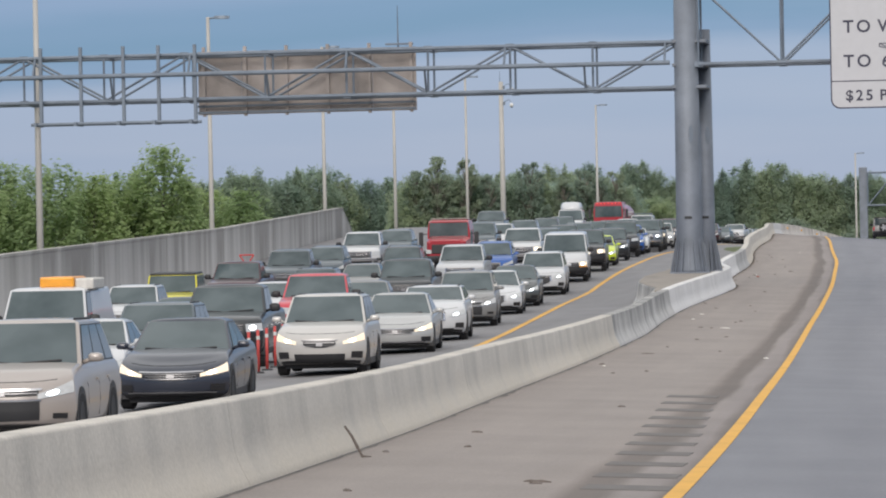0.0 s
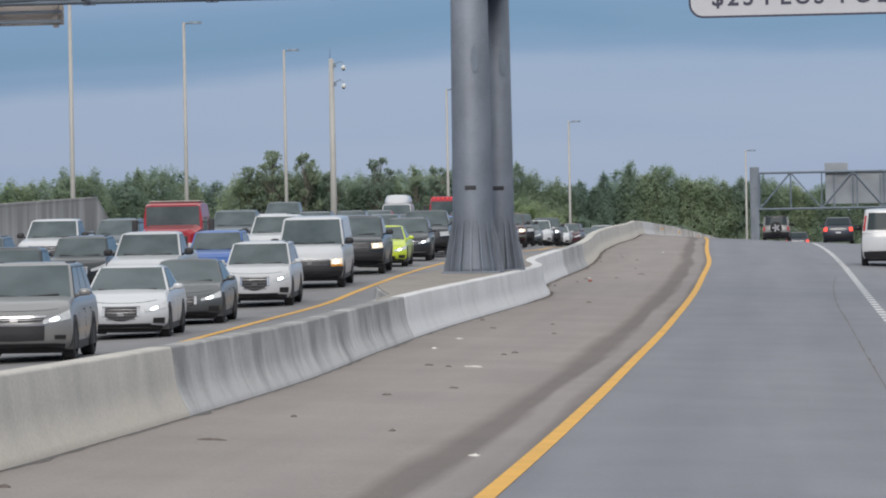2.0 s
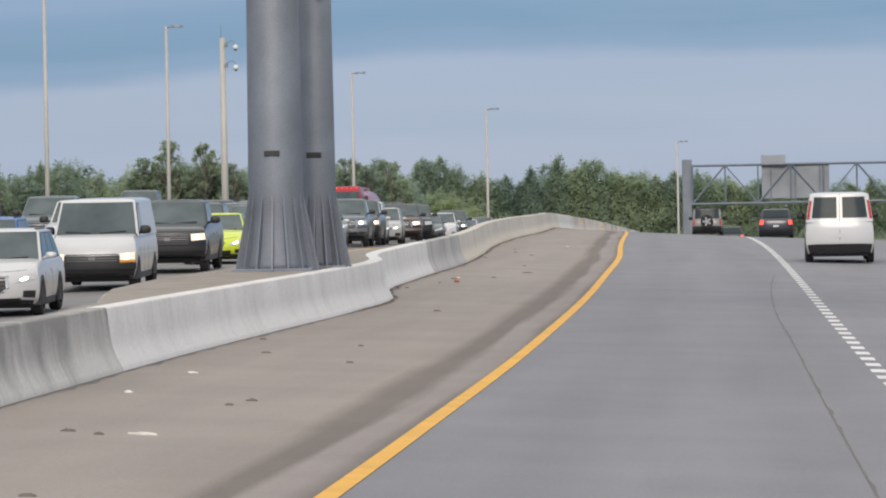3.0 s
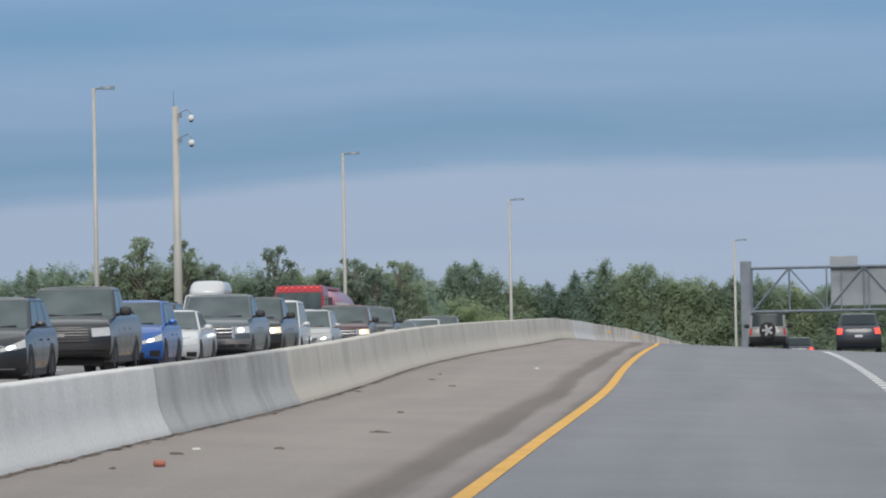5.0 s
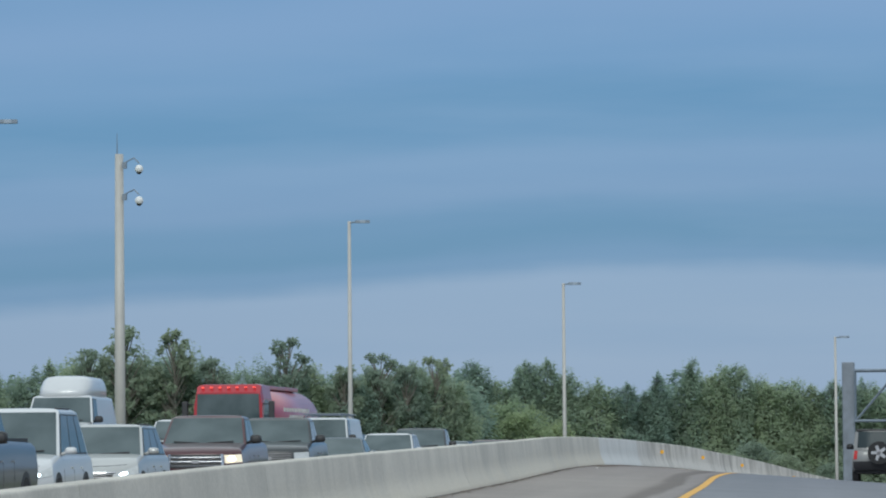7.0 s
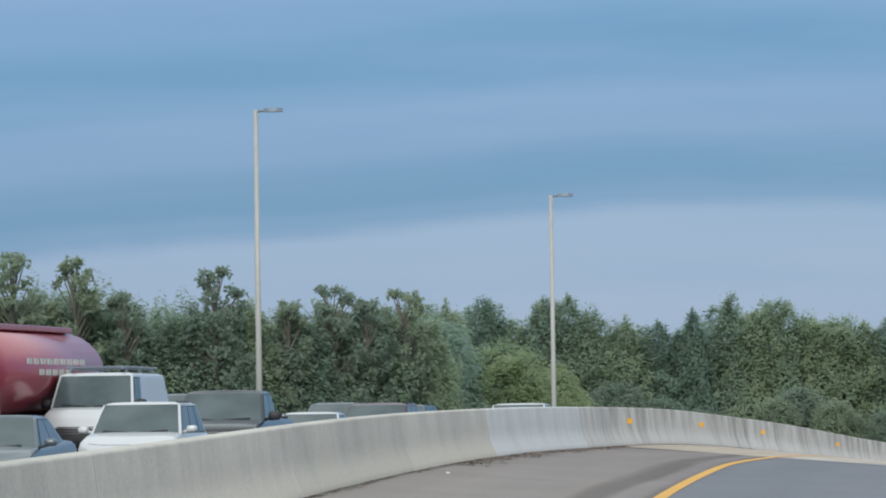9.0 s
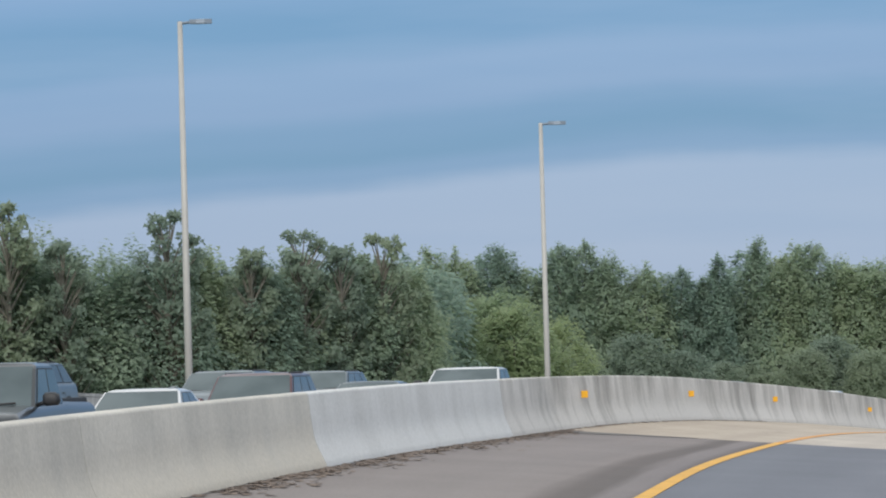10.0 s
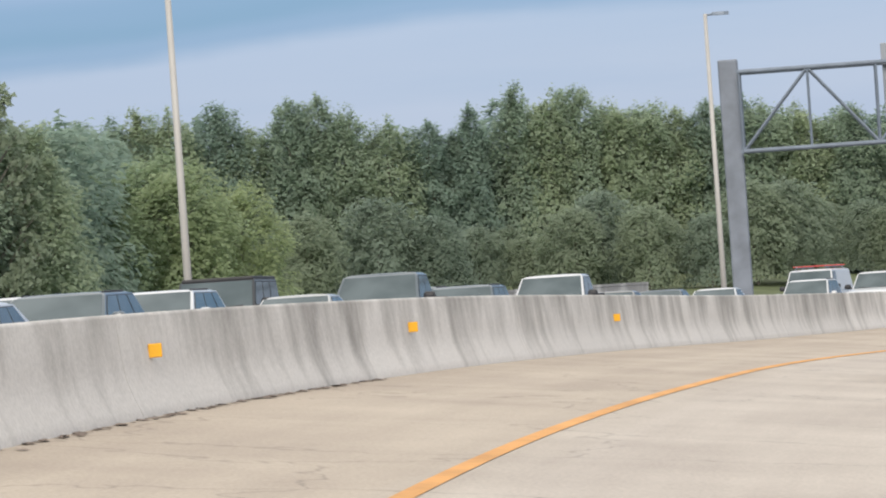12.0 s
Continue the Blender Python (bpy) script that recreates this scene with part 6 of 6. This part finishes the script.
CLUMP_TOP = smooth_line([-95, -62, -58, -56, -53, -50.7, -48.3, -46], [6.5, 6.9, 7.4, 6.2, 7.0, 7.9, 6.6, 3.5])


def stand(edge, tops, x0, x1, gap, kinds, backs, spread=0.55):
    """Rows of trees along an edge, the rows behind a little lower than the skyline."""
    for back, drop in backs:
        x = x0
        while x < x1:
            px, py = x + wood.uniform(-0.4, 0.4) * gap, edge(x) + back + wood.uniform(-1, 1) * spread
            k = wood.choice(kinds)
            h = tops(px - (px / max(py - 120, 1)) * back) - GROUND - drop + wood.uniform(-0.5, 0.35)
            sz = h / tall_of[k]
            plant(k, px, py, min(max(sz, 0.75), 1.1), wood.uniform(0, 360), sz)
            x += gap * wood.uniform(0.85, 1.2)


stand(FAR_EDGE, FAR_TOP, -128, 16, 2.9, TREES, ((0, 0.0),))
stand(NEAR_EDGE, NEAR_TOP, -62.0, -37.6, 2.1, EDGE_TREES, ((0, 0.0), (4, 0.2)))
stand(CLUMP_EDGE, CLUMP_TOP, -78, -47.6, 3.2, FRESH, ((0, 0.0), (6, 0.8)))
stand(NEAR_EDGE, lambda x: 3.0, -62.0, -38.0, 4.2, [BUSH], ((-4, 4.3),))
stand(FAR_EDGE, lambda x: 3.0, -128, 16, 4.6, [BUSH], ((-5, 3.0),))
stand(FAR_EDGE, lambda x: 1.6 + 4.0 * noise.noise(Vector((x * 0.13, 3.3, 0))), -46, 34, 3.6, [BUSH], ((-50, 0.3),), 6.0)


def far_wood():
    """The deep wood behind, where no tree can be told from the next."""
    verts, faces = [], []
    for back, drop, x0, x1, gap in ((6, 0.5, -150, 40, 3.8), (13, 1.2, -160, 60, 4.6)):
        x = x0
        while x < x1:
            x += gap * wood.uniform(0.85, 1.15)
            h = max(8.0, FAR_TOP(x * (1 - back / 560)) - GROUND - drop + wood.uniform(-0.6, 0.4))
            at = Vector((x, FAR_EDGE(x) + back + wood.uniform(-2, 2), GROUND))
            fuzzy_crown(verts, faces, wood, at, h, 3.6, 2600, 0.38, wood.uniform(0.4, 0.55))
    for i in range(34):
        # the flank of the nearer stand, which runs back to the far edge
        u = i / 33
        at = Vector((-39.5 - 26 * u + wood.uniform(-1.5, 1.5), 474 + 150 * u, GROUND))
        fuzzy_crown(verts, faces, wood, at, 12.2 + 2.5 * u + wood.uniform(-0.6, 0.4), 3.2, 6500, 0.24, wood.uniform(0.36, 0.5))
    tagged(new("far_wood", crown_mesh(verts, faces, M["leaf"], "far_wood")), "deep hazy green wood beyond the first trees", "wood", "", "stuff")


far_wood()
for k, (x, y, s) in enumerate(((-58.2, 443.5, 1.0), (-55.0, 444.5, 0.98), (-60.6, 443, 0.9), (-52.6, 446, 0.86), (-48.1, 449.5, 0.95), (-44.6, 453, 0.83), (-42.6, 456, 0.89), (-40.9, 458, 0.84), (-39.3, 461, 0.88))):
    plant(THIN[k % 2], x, y, s * 0.95, wood.uniform(0, 360), s)
for x, y, k in ((-38.6, 483, 1.0), (-36.9, 485, 1.06), (-35.2, 482, 1.0), (-33.4, 487, 0.9), (-37.8, 479, 0.85)):
    plant(PALE_TREE, x, y, k, wood.uniform(0, 360))

# ---- small things ----


def reflector(y):
    x = wall_x(y)
    z = road_z(x, y) + 0.59
    r = tagged(new("reflector"), "small square yellow reflector fixed on the barrier face", "reflector", "barrier reflectors")
    bm = bmesh.new()
    box(bm, -0.05, 0.0, -0.02, 0.02, -0.06, 0.06)
    part("bracket", bm, M["galv"], r)
    bm = bmesh.new()
    box(bm, -0.065, 0.065, -0.035, -0.02, -0.065, 0.065, 0.01)
    part("lens", bm, M["reflector"], r)
    r.matrix_basis = pose(x - 0.12, y, z, 0, 0, 25)


for y in (330.3, 345.2, 359.2, 378.9):
    reflector(y)


def on_road(ob, x, y, turn, lift=0.0):
    ob.matrix_basis = pose(x, y, road_z(x, y) + lift, 0, -math.degrees(math.atan(bank(y))), turn)
    return ob


def litter(x, y, pale=False, long=0.0, seed=0):
    """A crumpled scrap or a splinter that lies on the shoulder."""
    rnd = random.Random(seed)
    ln, wd = long or rnd.uniform(0.035, 0.085), rnd.uniform(0.02, 0.03) if long else rnd.uniform(0.04, 0.09)
    bm = bmesh.new()
    n = 9
    lo = [(ln * math.cos(i * math.tau / n) * rnd.uniform(0.7, 1.1), wd * math.sin(i * math.tau / n) * rnd.uniform(0.6, 1.2), -0.004) for i in range(n)]
    rings = [lo, [(x_ * 0.95, y_ * 0.9, 0.006 + rnd.uniform(0, 0.012)) for x_, y_, _ in lo], [(x_ * 0.4, y_ * 0.4, 0.012 + rnd.uniform(0, 0.016)) for x_, y_, _ in lo]]
    loft(bm, rings)
    bmesh.ops.recalc_face_normals(bm, faces=bm.faces[:])
    what = ("thin pale splinter" if pale else "thin dark stick") if long else ("small pale crumpled scrap" if pale else "small dark scrap of debris")
    ob = tagged(mesh_object("stick" if long else "scrap", bm, M["pale" if pale else "dirt"]), what + " lying on the dusty shoulder", "litter", "litter on the shoulder")
    return on_road(ob, x, y, rnd.uniform(-25, 25))


DARK = ((-6.17, 50.5), (-6.48, 44.3), (-4.06, 37.9), (-5.75, 46.1), (-5.59, 35.7), (-7.46, 83.4), (-5.12, 60.5), (-6.74, 77.7), (-5.57, 94.4), (-6.18, 79.3), (-6.72, 103.7), (-6.97, 114.1),
        (-6.51, 130.7), (-8.98, 164.5), (-9.53, 207.8), (-7.32, 114.5), (-6.56, 119.7), (-6.46, 120.7), (-6.93, 136))
DARK_ON = ((-8.61, 137.7), (-6.10, 106.3), (-7.05, 97.2), (-8.54, 171.8), (-7.97, 133.2), (-7.12, 151), (-9.56, 195.2), (-9.23, 203.6), (-8.46, 199.5), (-8.62, 168.6), (-7.72, 173.5), (-7.76, 185.5), (-12.9, 298.3))
PALE = ((-7.32, 82.3), (-4.24, 89.8), (-8.06, 127), (-8.02, 122), (-8.54, 173), (-8.17, 214.8), (-12.53, 291.3))
for k, (x, y) in enumerate(DARK + DARK_ON):
    litter(x, y, seed=k)
for k, (x, y) in enumerate(PALE):
    litter(x, y, True, seed=60 + k)
for k, (x, y, pale) in enumerate(((-7.10, 91.7, False), (-6.57, 114.2, True), (-7.22, 178.4, False), (-4.1, 38.2, False))):
    litter(x, y, pale, 0.17, 80 + k)


def drink_can(x, y):
    bm = bmesh.new()
    rings = [[(a, r * math.cos(i * math.tau / 12), 0.033 + r * math.sin(i * math.tau / 12)) for i in range(12)] for a, r in ((-0.06, 0.024), (-0.05, 0.033), (0.045, 0.033), (0.058, 0.026))]
    loft(bm, rings)
    bmesh.ops.recalc_face_normals(bm, faces=bm.faces[:])
    ob = tagged(mesh_object("drink_can", bm, M["can"], None, True), "faded red drink can lying on the shoulder", "litter")
    on_road(ob, x, y, 10)


drink_can(-8.27, 169.2)


def leaning_stick(x, y):
    bm = bmesh.new()
    pts = [(0.0, 0.0, 0.0), (-0.06, 0.02, 0.10), (-0.13, 0.05, 0.22), (-0.22, 0.06, 0.34)]
    for a, b, r in zip(pts, pts[1:], (0.016, 0.02, 0.016)):
        tube(bm, a, b, r, r * 0.8, 7)
    tube(bm, (-0.02, 0.0, 0.012), (0.1, -0.05, 0.012), 0.012, 0.006, 6)
    ob = tagged(mesh_object("stick", bm, M["dirt"]), "dark broken stick leaning on the barrier foot", "stick")
    on_road(ob, x, y, 0, 0.004)


leaning_stick(-6.52, 42.8)


def rumble_strip():
    holder = thing("rumble_strip", "worn dark rumble bars across the shoulder", "rumble strip", "", "structure")
    for i in range(11):
        y = 37.0 + 29.5 * (i / 10.5) ** 1.05
        far = 0.1 + 0.65 * (y - 37) / 29
        bm = bmesh.new()
        x0, x1 = edge_x(y) - far - 0.85, edge_x(y) - far
        slab(bm, [(x, yy, road_z(x, yy) + 0.006) for x, yy in ((x0, y), (x1, y), (x1, y + 0.9), (x0, y + 0.9))], (0, 0, -0.005))
        part("bar", bm, M["rumble"], holder)


rumble_strip()


def delineator(x, y):
    d = thing("delineator_post", "red and white flexible lane delineator post", "delineator", "lane delineators")
    bm = bmesh.new()
    tube(bm, (0, 0, 0.03), (0, 0, 0.95), 0.036, 0.034, 10)
    p = part("post", bm, M["delineator"], d, smooth=True)
    for z in (0.74,):
        bm = bmesh.new()
        tube(bm, (0, 0, z), (0, 0, z + 0.08), 0.039, 0.039, 10)
        part("band", bm, M["paint"], p, "white band")
    bm = bmesh.new()
    tube(bm, (0, 0, 0), (0, 0, 0.04), 0.14, 0.12, 12)
    part("base", bm, M["trim"], d)
    d.matrix_basis = pose(x, y, opp_z(x, y))


for i in range(8):
    delineator(-14.25 - 1.3 * i / 7, 75.0 + 15.0 * i / 7)


def dirt_line(name, mat, y0, y1, centre, wide, label, step=0.35, seed=5, lift=0.005):
    """An uneven ribbon of soil or tar on the paving."""
    rnd = random.Random(seed)
    bm = bmesh.new()
    n = int((y1 - y0) / step)
    prev = None
    for i in range(n + 1):
        y = y0 + (y1 - y0) * i / n
        k = 0.25 + abs(noise.noise(Vector((y * 0.6, seed, 0)))) * 1.6 + rnd.uniform(0, 0.3)
        x = centre(y)
        row = [bm.verts.new((xx, y, road_z(xx, y) + lift)) for xx in (x - wide * 0.5, x + wide * (k - 0.5))]
        if prev:
            bm.faces.new((prev[0], prev[1], row[1], row[0]))
        prev = row
    tagged(mesh_object(name, bm, M[mat]), label, "dirt", "", "stuff")


dirt_line("soil_line", "rumble", -20, JOINT, lambda y: wall_x(y) + 0.04, 0.10, "line of dark soil along the barrier foot")
dirt_line("tar_seam", "rumble", 96, 180, smooth_line([96, 105, 122, 137.5, 155, 177, 181], [0.1, -0.02, -0.28, -0.54, -0.89, -0.95, -0.9]), 0.035, "thin dark tar seam in the asphalt", 0.7, 9)


def leaf_litter(y0, y1, count, reach, seed):
    """Dry leaves and grit blown against the barrier foot."""
    rnd = random.Random(seed)
    verts, faces = [], []
    for _ in range(count):
        y = rnd.uniform(y0, y1)
        x = wall_x(y) + 0.02 + abs(rnd.gauss(0, reach)) * (0.3 + 0.9 * abs(noise.noise(Vector((y * 0.35, seed, 0)))))
        a, b, t = rnd.uniform(0.02, 0.07), rnd.uniform(0.03, 0.16), rnd.uniform(-0.5, 0.5)
        n, k = 6, len(verts)
        for q in range(n):
            f = q * math.tau / n
            px, py = a * math.cos(f) * rnd.uniform(0.6, 1.2), b * math.sin(f) * rnd.uniform(0.6, 1.2)
            xx, yy = x + px * math.cos(t) - py * math.sin(t), y + px * math.sin(t) + py * math.cos(t)
            verts.append((xx, yy, road_z(xx, yy) + rnd.uniform(0.004, 0.016)))
        faces.append(tuple(range(k, k + n)))
    me = bpy.data.meshes.new("leaf_litter")
    me.from_pydata(verts, [], faces)
    me.materials.append(M["litter"])
    tagged(new("leaf_litter", me), "brown dry leaves and grit gathered against the barrier", "leaf litter", "", "stuff")


leaf_litter(296, JOINT + 0.5, 1300, 0.5, 3)
leaf_litter(JOINT, 356, 220, 0.1, 4)
leaf_litter(150, 296, 900, 0.12, 6)


def joint_cover():
    """Broken dark asphalt where the road meets the bridge deck."""
    rnd = random.Random(4)
    bm = bmesh.new()
    prev = None
    for i in range(60):
        x = wall_x(JOINT) + 0.1 + 2.6 * i / 59
        k = 1 - i / 59
        a, b = JOINT - (1.2 + 3.0 * abs(noise.noise(Vector((x * 0.9, 0, 3)))) + rnd.uniform(0, 0.3)) * k - 0.03, JOINT + 0.02
        row = [bm.verts.new((x, yy, road_z(x, yy) + 0.007)) for yy in (a, b)]
        if prev:
            bm.faces.new((prev[0], row[0], row[1], prev[1]))
        prev = row
    tagged(mesh_object("joint_patch", bm, M["rumble"]), "dark worn asphalt strip at the bridge joint", "road patch", "", "structure")


joint_cover()
